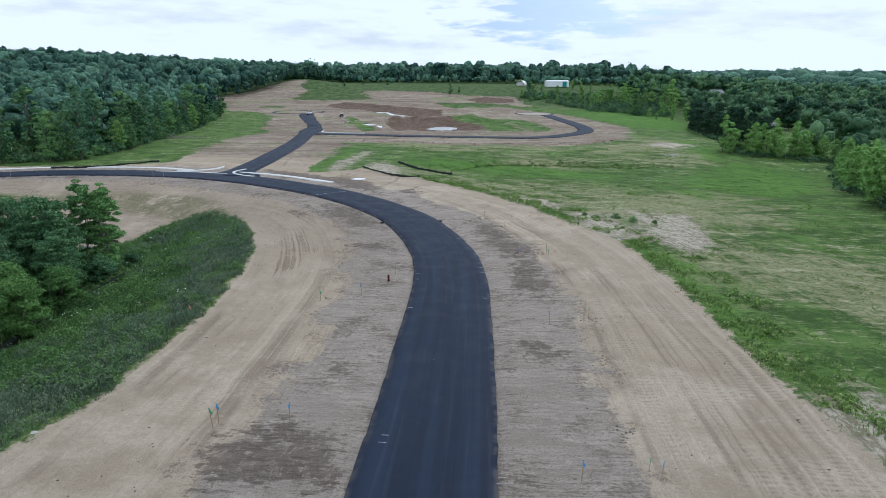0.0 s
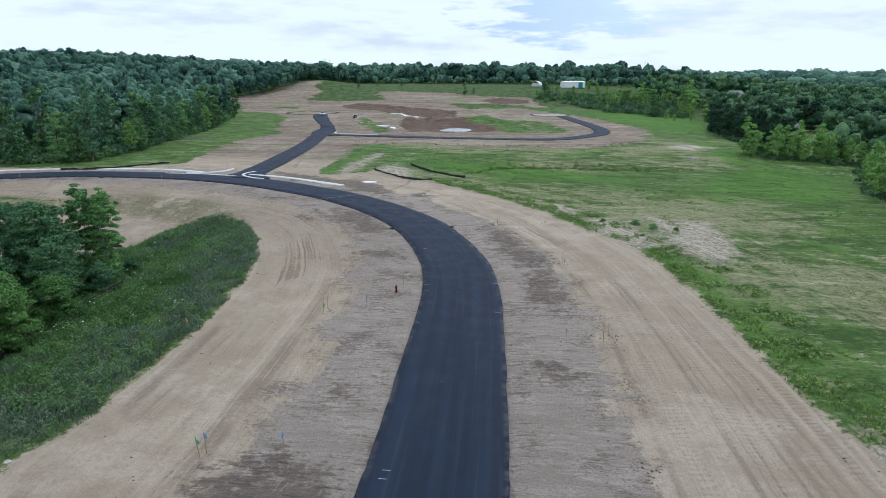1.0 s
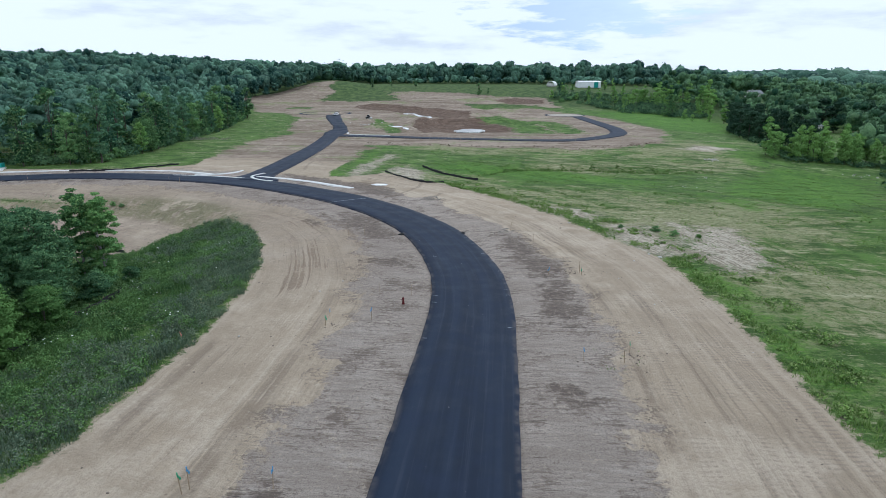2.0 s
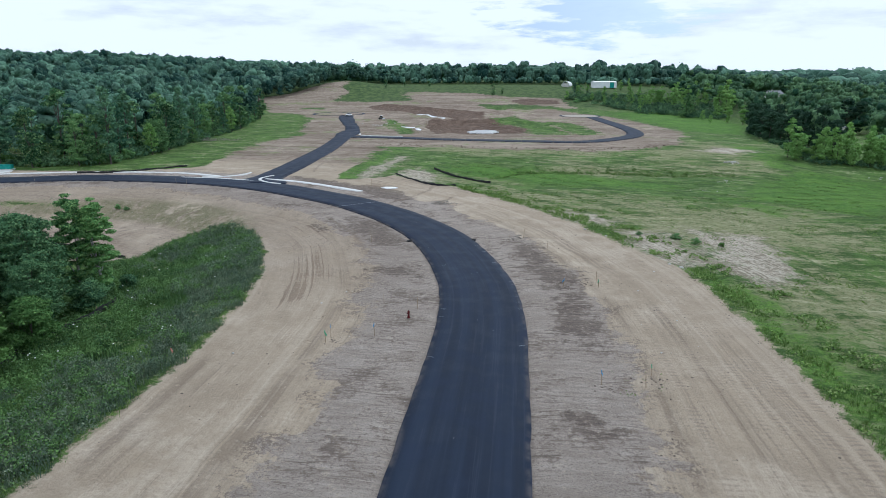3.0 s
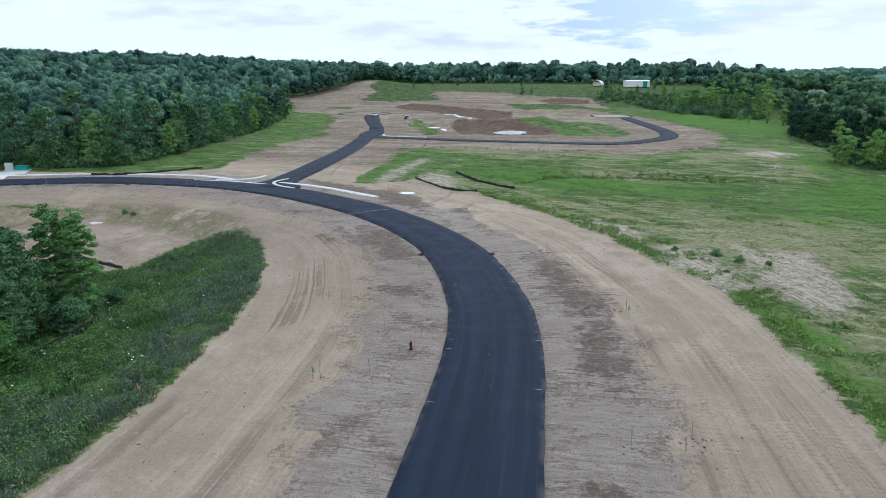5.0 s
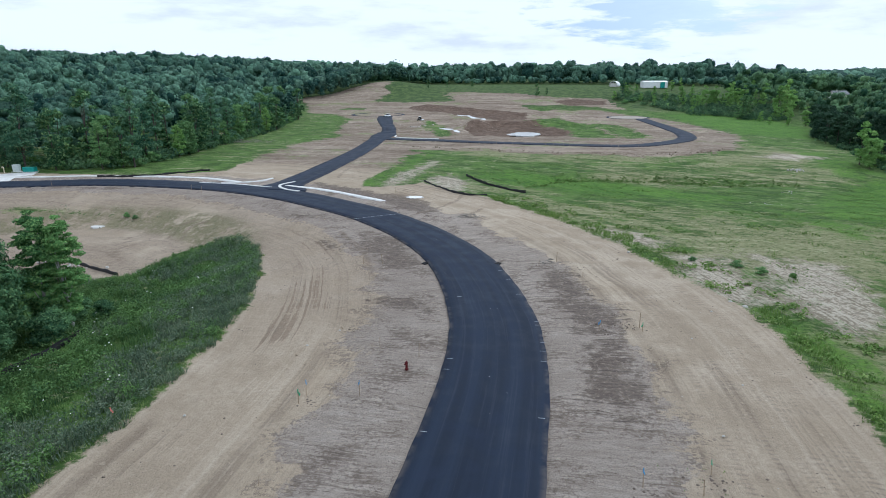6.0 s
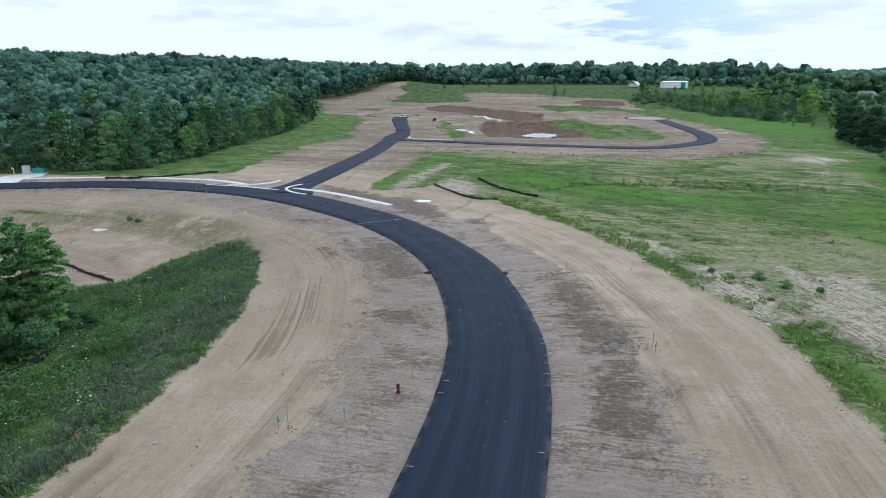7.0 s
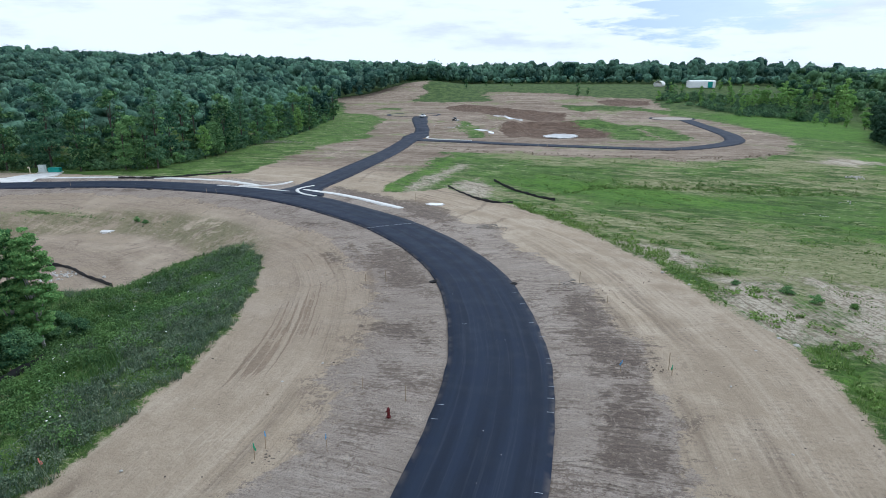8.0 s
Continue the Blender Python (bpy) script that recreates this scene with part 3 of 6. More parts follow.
BROWN_PITS = [[(-28.9, 274.9), (-29.6, 288.2), (-25.9, 290.0), (-18.9, 304.0), (-1.9, 313.0), (15.1, 302.0), (17.2, 267.0), (9.8, 254.8), (-14.2, 251.3), (-22.3, 249.4)],
              [(-87.8, 427.1), (-63.9, 431.7), (-35.2, 407.3), (-7.0, 379.9), (-5.1, 330.2), (-21.8, 335.5), (-39.1, 359.1), (-57.2, 392.4), (-77.3, 405.6)], [(8.5, 446.0), (23.1, 457.0), (43.8, 447.2), (42.4, 429.6), (18.7, 426.2)]]
PALE = [[(-26.8, 131.4), (-26.5, 141.1), (-25.3, 155.2), (-22.9, 170.7), (-21.6, 169.0), (-23.2, 151.0), (-24.0, 138.0), (-24.6, 130.5)], [(11.7, 104.0), (14.7, 101.4), (19.0, 97.8), (17.6, 93.5), (14.1, 95.3)], [(19.5, 90.2), (23.8, 89.0), (25.5, 78.6), (24.2, 74.9), (21.0, 73.0), (18.6, 80.4)], [(22.4, 32.4), (28.4, 33.7), (34.4, 30.7), (34.4, 20.4), (23.5, 18.1)],
        [(-19.5, 140.0), (-16.5, 131.5), (-10.5, 129.0), (-11.0, 138.0), (-16.5, 148.0)], [(62.0, 202.0), (75.0, 212.0), (83.0, 208.0), (72.0, 199.0)], [(27.3, 93.2), (32.0, 90.0), (36.0, 88.8), (33.5, 72.0), (28.7, 68.7), (26.8, 72.4), (27.7, 82.4)]]
DRY = [[(70.2, 234.1), (78.9, 225.8), (74.9, 194.4), (79.2, 183.8), (75.8, 177.2), (70.3, 189.4), (61.4, 186.8), (58.8, 201.8)], [(-0.7, 136.7), (3.0, 143.3), (7.2, 145.3), (4.7, 138.0), (0.5, 132.7)], [(24.0, 165.6), (46.3, 180.9), (63.3, 176.9), (61.3, 171.3), (43.7, 170.2), (26.6, 157.7)], [(-6.4, 124.5), (6.0, 107.6), (14.1, 95.5), (20.1, 83.5), (40.0, 85.0), (59.7, 96.8), (50.0, 113.7), (20.2, 128.1), (1.8, 131.6)], [(-13.7, 199.6), (30.7, 197.5), (61.7, 214.0), (81.4, 224.0), (59.6, 182.6), (20.2, 178.9), (-11.2, 186.2)], [(24.4, 40.8), (60.4, 41.7), (60.5, 69.1), (35.9, 70.5), (26.3, 62.1)], BANK]
LUSH = [[(77.9, 218.7), (86.6, 217.0), (88.3, 193.2), (80.7, 176.5), (76.2, 182.7), (75.7, 200.3)], [(40.8, 129.5), (49.3, 129.7), (52.2, 116.3), (45.4, 101.9), (43.1, 109.4), (39.3, 119.9)], [(-29.4, 130.0), (-30.5, 134.7), (-30.2, 143.1), (-29.9, 155.3), (-30.8, 168.9), (-33.0, 186.0), (-27.0, 184.0), (-25.3, 161.7), (-25.6, 150.7), (-25.7, 137.5), (-26.7, 129.7)], [(79.7, 269.5), (68.5, 344.6), (62.6, 386.9), (96.9, 399.9), (134.6, 415.1), (132.1, 342.5), (104.3, 273.2)],
        [(-12.8, 148.0), (-4.4, 137.4), (0.8, 132.7), (20.2, 132.2), (39.9, 136.2), (43.5, 147.4), (20.1, 154.8), (3.8, 159.2), (-8.7, 158.7)], [(59.7, 100.9), (76.0, 121.7), (106.4, 173.6), (81.2, 184.5), (58.5, 149.4), (45.0, 122.1)],
        [(23.2, 40.8), (26.4, 40.9), (27.3, 62.1), (24.2, 70.6), (22.4, 66.3)]]


STAINS = [[(2.6, 82.5), (7.5, 82.3), (8.6, 76.5), (9.5, 71.7), (11.0, 70.8), (9.4, 64.3), (6.5, 63.7), (5.2, 68.0), (4.5, 73.4)], [(6.9, 59.0), (9.8, 61.7), (10.8, 58.5), (8.6, 54.2), (6.7, 53.1)],
          [(5.6, 43.1), (9.6, 43.0), (8.0, 39.0), (5.6, 40.2)], [(-11.2, 69.8), (-6.0, 71.0), (-5.1, 67.1), (-10.1, 66.5)], [(-21.1, 94.5), (-12.3, 92.1), (-8.7, 80.1), (-13.2, 79.0), (-17.4, 86.8)],
          [(-12.4, 28.0), (-9.9, 30.2), (-5.4, 29.7), (-4.0, 24.7), (-11.6, 23.5)], [(-17.1, 60.6), (-16.2, 60.4), (-16.4, 64.7), (-17.1, 70.4), (-18.1, 77.3), (-19.4, 78.1), (-18.8, 71.9), (-17.8, 65.1)], [(-15.9, 65.3), (-15.4, 66.8), (-16.8, 72.2), (-18.5, 75.8), (-17.7, 71.1)], [(-24.2, 88.1), (-18.9, 82.3), (-20.1, 85.8), (-23.4, 90.3)], [(-25.5, 121.3), (-21.6, 127.6), (-13.4, 115.6), (-14.8, 109.6), (-21.1, 113.6)],
          [(-93.7, 118.2), (-69.6, 119.7), (-69.8, 121.6), (-91.7, 120.4)], [(6.4, 62.0), (9.4, 65.0), (10.8, 60.0), (11.4, 56.0), (10.3, 53.0), (9.4, 51.5), (7.8, 52.5), (7.4, 55.0)],
          [(-35.5, 122.6), (-27.9, 118.9), (-22.6, 114.4), (-17.0, 108.0), (-13.0, 105.9), (-12.4, 111.8), (-17.8, 119.3), (-22.8, 121.5), (-28.8, 126.2), (-39.8, 132.3), (-43.6, 133.6)], [(-34.6, 102.9), (-31.7, 104.6), (-28.9, 103.8), (-29.1, 100.4), (-31.8, 99.7)], [(-22.4, 92.9), (-18.0, 84.8), (-17.4, 86.3), (-21.4, 93.5)]]


# pale scrapes and dark wheel tracks over the bare earth
SCRAPES = [[(-10.8, 41.1), (-6.6, 35.1), (-3.6, 30.6)], [(-10.0, 42.2), (-7.7, 39.4), (-5.7, 36.6)]]
TYRES = [[(-52.1, 87.5), (-54.3, 90.1), (-55.6, 92.8), (-54.8, 95.1)], [(-51.6, 88.0), (-53.3, 90.3), (-54.0, 92.4), (-52.9, 93.4)], [(-16.0, 105.1), (-12.9, 112.1), (-10.8, 119.0), (-10.4, 125.5)], [(-8.1, 107.8), (-6.4, 110.3), (-5.9, 113.6)], [(-38.0, 138.3), (-39.8, 149.6), (-38.1, 155.1)], [(-54.4, 190.6), (-38.6, 152.9), (-35.1, 144.7)], [(-47.8, 96.5), (-48.8, 100.8), (-46.4, 102.1)], [(-50.3, 97.5), (-50.8, 101.6), (-48.8, 102.9)], [(-22.8, 94.3), (-17.0, 85.1), (-13.3, 76.4)], [(-80.7, 114.7), (-73.7, 120.4), (-62.9, 118.5)]]


def line_distance(x, y, lines):
    """Metres to the nearest of some lines, three at most."""
    best = np.full(x.shape, 3.0)
    for pts in lines:
        for (ax, ay), (bx, by) in zip(pts, pts[1:]):
            ex, ey = bx - ax, by - ay
            t = np.clip(((x - ax) * ex + (y - ay) * ey) / (ex * ex + ey * ey), 0, 1)
            best = np.minimum(best, np.hypot(x - ax - t * ex, y - ay - t * ey))
    return best


def road_coords(x, y):
    """Metres to the side of the main road (plus: on its right), and along it."""
    lat, lon = np.full(x.shape, 90.0), y.copy()
    near = np.nonzero((x > -200) & (x < 70) & (y > -80) & (y < 175))[0]
    along = np.concatenate([[0], np.cumsum(np.hypot(*np.diff(MAIN, axis=0).T))])
    nrm = normals(MAIN)
    for part_ in np.array_split(near, 40):
        d = np.hypot(x[part_, None] - MAIN[None, :, 0], y[part_, None] - MAIN[None, :, 1])
        k = d.argmin(1)
        px, py = x[part_] - MAIN[k, 0], y[part_] - MAIN[k, 1]
        side = px * nrm[k, 0] + py * nrm[k, 1]
        lat[part_] = np.where(side > 0, 1, -1) * np.hypot(px, py)
        lon[part_] = along[k] + (px * -nrm[k, 1] + py * nrm[k, 0])
    return lat, lon


def spread(lo, hi, fine_lo, fine_hi, step, grow):
    """Grid lines: even in the middle, wider and wider outwards."""
    mid = list(np.arange(fine_lo, fine_hi, step))
    up, s = [fine_hi], step
    while up[-1] < hi:
        s *= grow
        up.append(up[-1] + s)
    down, s = [], step
    v = fine_lo
    while v > lo:
        s *= grow
        v -= s
        down.append(v)
    return np.array(down[::-1] + mid + up)


def numpy_mesh(name, verts, faces, material, smooth=True):
    """A mesh of quads or triangles from arrays."""
    me = bpy.data.meshes.new(name)
    n, k = faces.shape
    me.vertices.add(len(verts))
    me.vertices.foreach_set("co", np.ascontiguousarray(verts, np.float32).ravel())
    me.loops.add(n * k)
    me.loops.foreach_set("vertex_index", np.ascontiguousarray(faces, np.int32).ravel())
    me.polygons.add(n)
    me.polygons.foreach_set("loop_start", np.arange(n, dtype=np.int32) * k)
    me.polygons.foreach_set("use_smooth", np.full(n, smooth))
    me.update(calc_edges=True)
    me.materials.append(material)
    return me


def set_float(me, name, values):
    me.attributes.new(name, "FLOAT", "POINT").data.foreach_set("value", np.ascontiguousarray(values, np.float32))


def hills(x, y, size, seed):
    """Cheap smooth noise of about plus and minus one."""
    r = np.random.RandomState(seed)
    v = np.zeros_like(x)
    for k in range(6):
        a, f, ph = r.uniform(0, 6.28), r.uniform(0.6, 1.9) / size, r.uniform(0, 6.28)
        v = v + np.sin((x * math.cos(a) + y * math.sin(a)) * f * 6.28 + ph)
    return v / 3.2


def build_ground():
    gx = spread(-2600, 2600, -42, 34, 0.5, 1.036)
    gy = spread(-400, 4600, 20, 108, 0.5, 1.031)
    gy = np.concatenate([gy[gy < 195], np.arange(195, 470, 2.6), gy[gy > 470]])
    x, y = [v.ravel() for v in np.meshgrid(gx, gy)]
    z = height(x, y)
    lat, lon = road_coords(x, y)
    dirt = signed(x, y, DIRT)
    weeds = signed(x, y, WEEDS)
    dirt = np.minimum(dirt, -weeds)
    dirt = np.minimum(dirt, 1.0 - 0.40 * signed(x, y, BANK))
    for poly in LOOP_GREENS:
        dirt = np.minimum(dirt, -signed(x, y, poly) - (3.5 if poly[0][1] > 310 and len(poly) > 5 else 1.0))
    brown = np.max([signed(x, y, p) for p in BROWN_PITS], 0)
    pale = np.max([signed(x, y, p) for p in PALE], 0)
    dry = np.max([np.clip(0.5 + signed(x, y, p) / 30, 0, 1) for p in DRY], 0)
    stain = np.max([signed(x, y, p) for p in STAINS], 0)
    lush = np.max([np.clip(0.5 + signed(x, y, p) / 20, 0, 1) for p in LUSH], 0)
    # ruts, clods and windrows where machines have worked, none under the asphalt
    clear = np.min([np.hypot(x, y) * 0 + 9] + [np.abs(lat) - 3.7], 0)
    for line in (SIDE, CROSS):
        near = np.nonzero((x > -100) & (x < 90) & (y > 100) & (y < 340))[0]
        d = np.hypot(x[near, None] - line[None, ::2, 0], y[near, None] - line[None, ::2, 1]).min(1) - 3.6
        clear[near] = np.minimum(clear[near], d)
    rough = sstep(0.2, 2.5, clear)
    ruts = 0.035 * np.sin(lat * 3.3 + hills(x, y, 25, 5) * 2) * sstep(8, 12, np.abs(lat)) * sstep(30, 24, np.abs(lat))
    z = z + rough * np.where(dirt > 0, 0.05 * hills(x, y, 3.0, 1) + ruts + 0.07 * hills(x, y, 11, 2), 0.10 * hills(x, y, 7, 3) + 0.06 * hills(x, y, 2.2, 4))
    # clods thrown up where the raked soil ends
    torn = sstep(2.2, 0.4, np.abs(lat + 11.0 + 1.6 * hills(x, y, 9, 12))) * sstep(50, 62, y) * (dirt > 0.5)
    z = z + torn * (0.20 * np.abs(hills(x, y, 1.7, 13)) + 0.22 * np.clip(hills(x, y, 2.6, 14), 0, 1))
    loam = np.maximum(np.maximum(sstep(86, 106, y), 0.75 * sstep(52, 78, y)) * sstep(0, -8, lat) * 0.85, sstep(20, 6, np.hypot((x + 62) / 1.35, y - 85) - 8))
    bowl = np.hypot((x + 62) / 1.25, y - 83) - 16
    loam = np.maximum(loam, sstep(-2, 2, bowl) * sstep(13, 8, bowl) * (y > 84) * (x > -110))
    bank = sstep(0.5, 3, bowl) * sstep(10.5, 7, bowl) * sstep(86, 96, y) * (x > -110) * (lat < -8)
    z = z + 0.10 * sstep(0.6, -0.6, np.abs(dirt + 0.2) - 0.7) * rough
    z = z - 0.10 * sstep(1.0, 0.0, clear)
    nx, ny = len(gx), len(gy)
    i = (np.arange(ny - 1)[:, None] * nx + np.arange(nx - 1)[None]).ravel()
    me = numpy_mesh("ground", np.stack([x, y, z], 1), np.stack([i, i + 1, i + nx + 1, i + nx], 1), MAT_GROUND)
    for name, v in (("lateral", lat), ("dirt", np.clip(dirt, -50, 50)), ("brown", np.clip(brown, -50, 50)), ("pale", np.clip(pale, -50, 50)), ("lush", lush), ("dry", dry), ("loam", loam), ("scrape", line_distance(x, y, SCRAPES)), ("tyre", line_distance(x, y, [smooth_line(k, 1.0) for k in TYRES])), ("bank", bank), ("stain", np.clip(stain, -20, 20))):
        set_float(me, name, v)
    uv = me.uv_layers.new(name="road")
    idx = np.empty(len(me.loops), np.int32)
    me.loops.foreach_get("vertex_index", idx)
    uv.data.foreach_set("uv", np.stack([lat[idx], lon[idx]], 1).astype(np.float32).ravel())
    return tagged(new("ground", me), "graded tan earth, mown meadow and grassy woodland floor", "ground", kind="structure")


ground = build_ground()


# ---- helpers for things ----
def part(name, bm, material, parent=None, label="", smooth=False):
    me = bpy.data.meshes.new(name)
    bm.normal_update()
    bm.to_mesh(me)
    bm.free()
    if smooth:
        me.polygons.foreach_set("use_smooth", [True] * len(me.polygons))
    me.materials.append(material)
    ob = new(name, me)
    if parent is not None:
        ob.parent = parent
    if label:
        tagged(ob, label)
    return ob


def thing(name, x, y, turn, label, category, group="", z=None, kind=""):
    ob = new(name)
    ob.empty_display_size = 0.2
    ob.matrix_world = pose(x, y, float(height(x, y)) if z is None else z, 0, 0, turn)
    return tagged(ob, label, category, group, kind)


def box(bm, cx, cy, cz, sx, sy, sz, bevel=0.0):
    made = bmesh.ops.create_cube(bm, size=1, matrix=Matrix.LocRotScale((cx, cy, cz), None, (sx, sy, sz)))["verts"]
    if bevel:
        bmesh.ops.bevel(bm, geom=list({e for v in made for e in v.link_edges}), offset=bevel, segments=2, affect="EDGES", profile=0.6)
    return bm


def lathe(bm, profile, sides=14, m=Matrix()):
    """Turns (radius, height) pairs round the z axis of m, with closed ends."""
    rings = [[bm.verts.new(m @ Vector((r * math.cos(6.28318 * k / sides), r * math.sin(6.28318 * k / sides), h))) for k in range(sides)] for r, h in profile]
    for a, b in zip(rings, rings[1:]):
        for k in range(sides):
            bm.faces.new((a[k], a[(k + 1) % sides], b[(k + 1) % sides], b[k]))
    bm.faces.new(rings[0][::-1])
    bm.faces.new(rings[-1])
    return bm


def tube(bm, points, radii, sides=7):
    """A round limb along the points."""
    rings = []
    for i, p in enumerate(points):
        d = (Vector(points[min(i + 1, len(points) - 1)]) - Vector(points[max(i - 1, 0)])).normalized()
        q = d.to_track_quat("Z", "Y")
        rings.append([bm.verts.new(Vector(p) + q @ Vector((radii[i] * math.cos(6.28318 * k / sides), radii[i] * math.sin(6.28318 * k / sides), 0))) for k in range(sides)])
    for a, b in zip(rings, rings[1:]):
        for k in range(sides):
            bm.faces.new((a[k], a[(k + 1) % sides], b[(k + 1) % sides], b[k]))
    bm.faces.new(rings[-1])
    bm.faces.new(rings[0][::-1])
    return bm


def ribbon(name, line, half, lift, thick, material, columns=4, ragged=0.0, seed=3):
    """A strip of paving that follows the ground, with a skirt all round. half: half its width, or one for each point."""
    r = np.random.RandomState(seed)
    nrm, n = normals(line), len(line)
    half = np.broadcast_to(half, (n,))
    cols = np.linspace(-1, 1, columns + 1)
    along = np.concatenate([[0], np.cumsum(np.hypot(*np.diff(line, axis=0).T))])
    wob = r.uniform(-ragged, ragged, (n, 2))
    bm = bmesh.new()
    uv, edge = bm.loops.layers.uv.new("road"), bm.verts.layers.float.new("edge")
    rows = []
    for i in range(n):
        row = []
        for c in cols:
            w = c * half[i] + (wob[i, 0] if c == -1 else wob[i, 1] if c == 1 else 0)
            x, y = line[i] + nrm[i] * w
            v = bm.verts.new((x, y, float(height(x, y)) + lift + 0.06 * (1 - c * c)))
            v[edge] = half[i] * (1 - abs(c))
            row.append((v, c * half[i]))
        rows.append(row)
    for i in range(n - 1):
        for k in range(columns):
            quad = [(rows[i][k], along[i]), (rows[i][k + 1], along[i]), (rows[i + 1][k + 1], along[i + 1]), (rows[i + 1][k], along[i + 1])]
            f = bm.faces.new([q[0][0] for q in quad])
            f.smooth = True
            for lp, q in zip(f.loops, quad):
                lp[uv].uv = (q[0][1], q[1])
    bm.normal_update()
    rim = [e for e in bm.edges if e.is_boundary]
    made = bmesh.ops.extrude_edge_only(bm, edges=rim)["geom"]
    for v in [g for g in made if isinstance(g, bmesh.types.BMVert)]:
        v.co.z -= thick
    bmesh.ops.recalc_face_normals(bm, faces=bm.faces)
    return part(name, bm, material)


def slab(name, poly, lift, thick, material, parent=None):
    """A flat piece of paving or water with its edge."""
    bm = bmesh.new()
    vs = [bm.verts.new((x, y, float(height(x, y)) + lift)) for x, y in poly]
    f = bm.faces.new(vs)
    if f.normal.z < 0:
        f.normal_flip()
    ex = bmesh.ops.extrude_face_region(bm, geom=[f])["geom"]
    for v in [g for g in ex if isinstance(g, bmesh.types.BMVert)]:
        v.co.z -= thick
    bmesh.ops.recalc_face_normals(bm, faces=bm.faces)
    return part(name, bm, material, parent)


# ---- roads, kerbs, paths ----
road = tagged(ribbon("road", MAIN, 3.72, 0.07, 0.3, MAT_ASPHALT, 8, 0.05), "fresh black asphalt road curving through bare graded earth", "road", kind="structure")
i_t = np.arange(len(SIDE))
side_half = 3.05 + 3.2 * np.exp(-(i_t / 3.0) ** 2) + 1.5 * np.exp(-((SIDE[:, 1] - 249) / 11) ** 2) + 0.9 * sstep(296, 325, SIDE[:, 1])
side_road = tagged(ribbon("side_road", SIDE, side_half, 0.064, 0.3, MAT_ASPHALT, 6, 0.05, 4), "fresh asphalt side road leading to the cleared plateau", "road", kind="structure")
loop_road = tagged(ribbon("loop_road", CROSS, 3.3, 0.058, 0.3, MAT_ASPHALT, 6, 0.06, 5), "fresh asphalt loop road across the cleared plateau", "road", kind="structure")


def disc(cx, cy, r, n=36, wob=0.0, seed=1, sy=1.0):
    q = np.random.RandomState(seed).uniform(-wob, wob, n)
    return [(cx + (r + q[k]) * math.cos(6.28318 * k / n), cy + sy * (r + q[k]) * math.sin(6.28318 * k / n)) for k in range(n)]


tagged(slab("turning_circle", disc(47.1, 357.7, 9.8), 0.09, 0.3, MAT_GRAVEL), "pale gravel turning circle at the end of the loop road", "turning circle", kind="structure")
tagged(ribbon("turning_rim", smooth_line(disc(47.1, 357.7, 10.5) + [(57.6, 357.7)], 1.0), 0.7, 0.05, 0.2, MAT_ASPHALT, 2), "dark asphalt rim of the turning circle", "road", kind="structure")
tagged(ribbon("turning_rim", smooth_line(disc(-91.5, 367.5, 14.5) + [(-77.0, 367.5)], 1.5), 1.1, 0.05, 0.2, MAT_ASPHALT, 2), "dark rim of an earth turning circle", "road", kind="structure")
for name, pts, half, lift, label in (
        ("sidewalk", [(-161.4, 102.3), (-127.0, 120.0), (-105.7, 128.2), (-90.2, 132.6), (-78.2, 134.0), (-67.0, 133.6), (-62.7, 132.8), (-58.2, 131.0), (-55.0, 129.4)], 0.66, 0.10, "pale new concrete sidewalk beside the asphalt road"),
        ("sidewalk", [(-44.6, 127.2), (-36.5, 124.2), (-29.7, 120.3), (-22.6, 115.8)], 0.62, 0.10, "short pale concrete sidewalk ending in bare earth"),
        ("kerb", [(-62.9, 128.1), (-54.7, 127.3), (-49.8, 126.0), (-46.4, 125.0)], 0.36, 0.085, "flat pale concrete gutter across the junction"),
        ("kerb", [(-39.7, 121.6), (-42.5, 122.9), (-44.9, 125.2), (-45.8, 127.5), (-45.4, 129.6), (-44.6, 131.4)], 0.3, 0.16, "curved pale concrete kerb at the junction corner"),
        ("kerb", [(-58.5, 128.5), (-55.7, 128.9), (-53.2, 130.2), (-51.6, 132.4), (-50.9, 135.2)], 0.28, 0.16, "curved pale concrete kerb at the junction corner"),
        ("kerb", [(-33.5, 236.2), (-44.6, 237.7), (-50.5, 241.1), (-51.8, 246.8)], 0.35, 0.14, "curved pale concrete kerb at the junction corner")):
    tagged(ribbon(name, smooth_line(pts, 0.8), half, lift, 0.25, MAT_CONCRETE, 2), label, name, kind="structure")
tagged(slab("driveway_apron", [(-106.6, 122.0), (-101.8, 123.8), (-104.7, 128.5), (-103.9, 131.8), (-105.3, 135.2), (-109.6, 133.8), (-111.3, 131.6), (-111.8, 124.6)], 0.11, 0.3, MAT_CONCRETE),
       "pale concrete driveway apron at the roadside", "driveway", kind="structure")

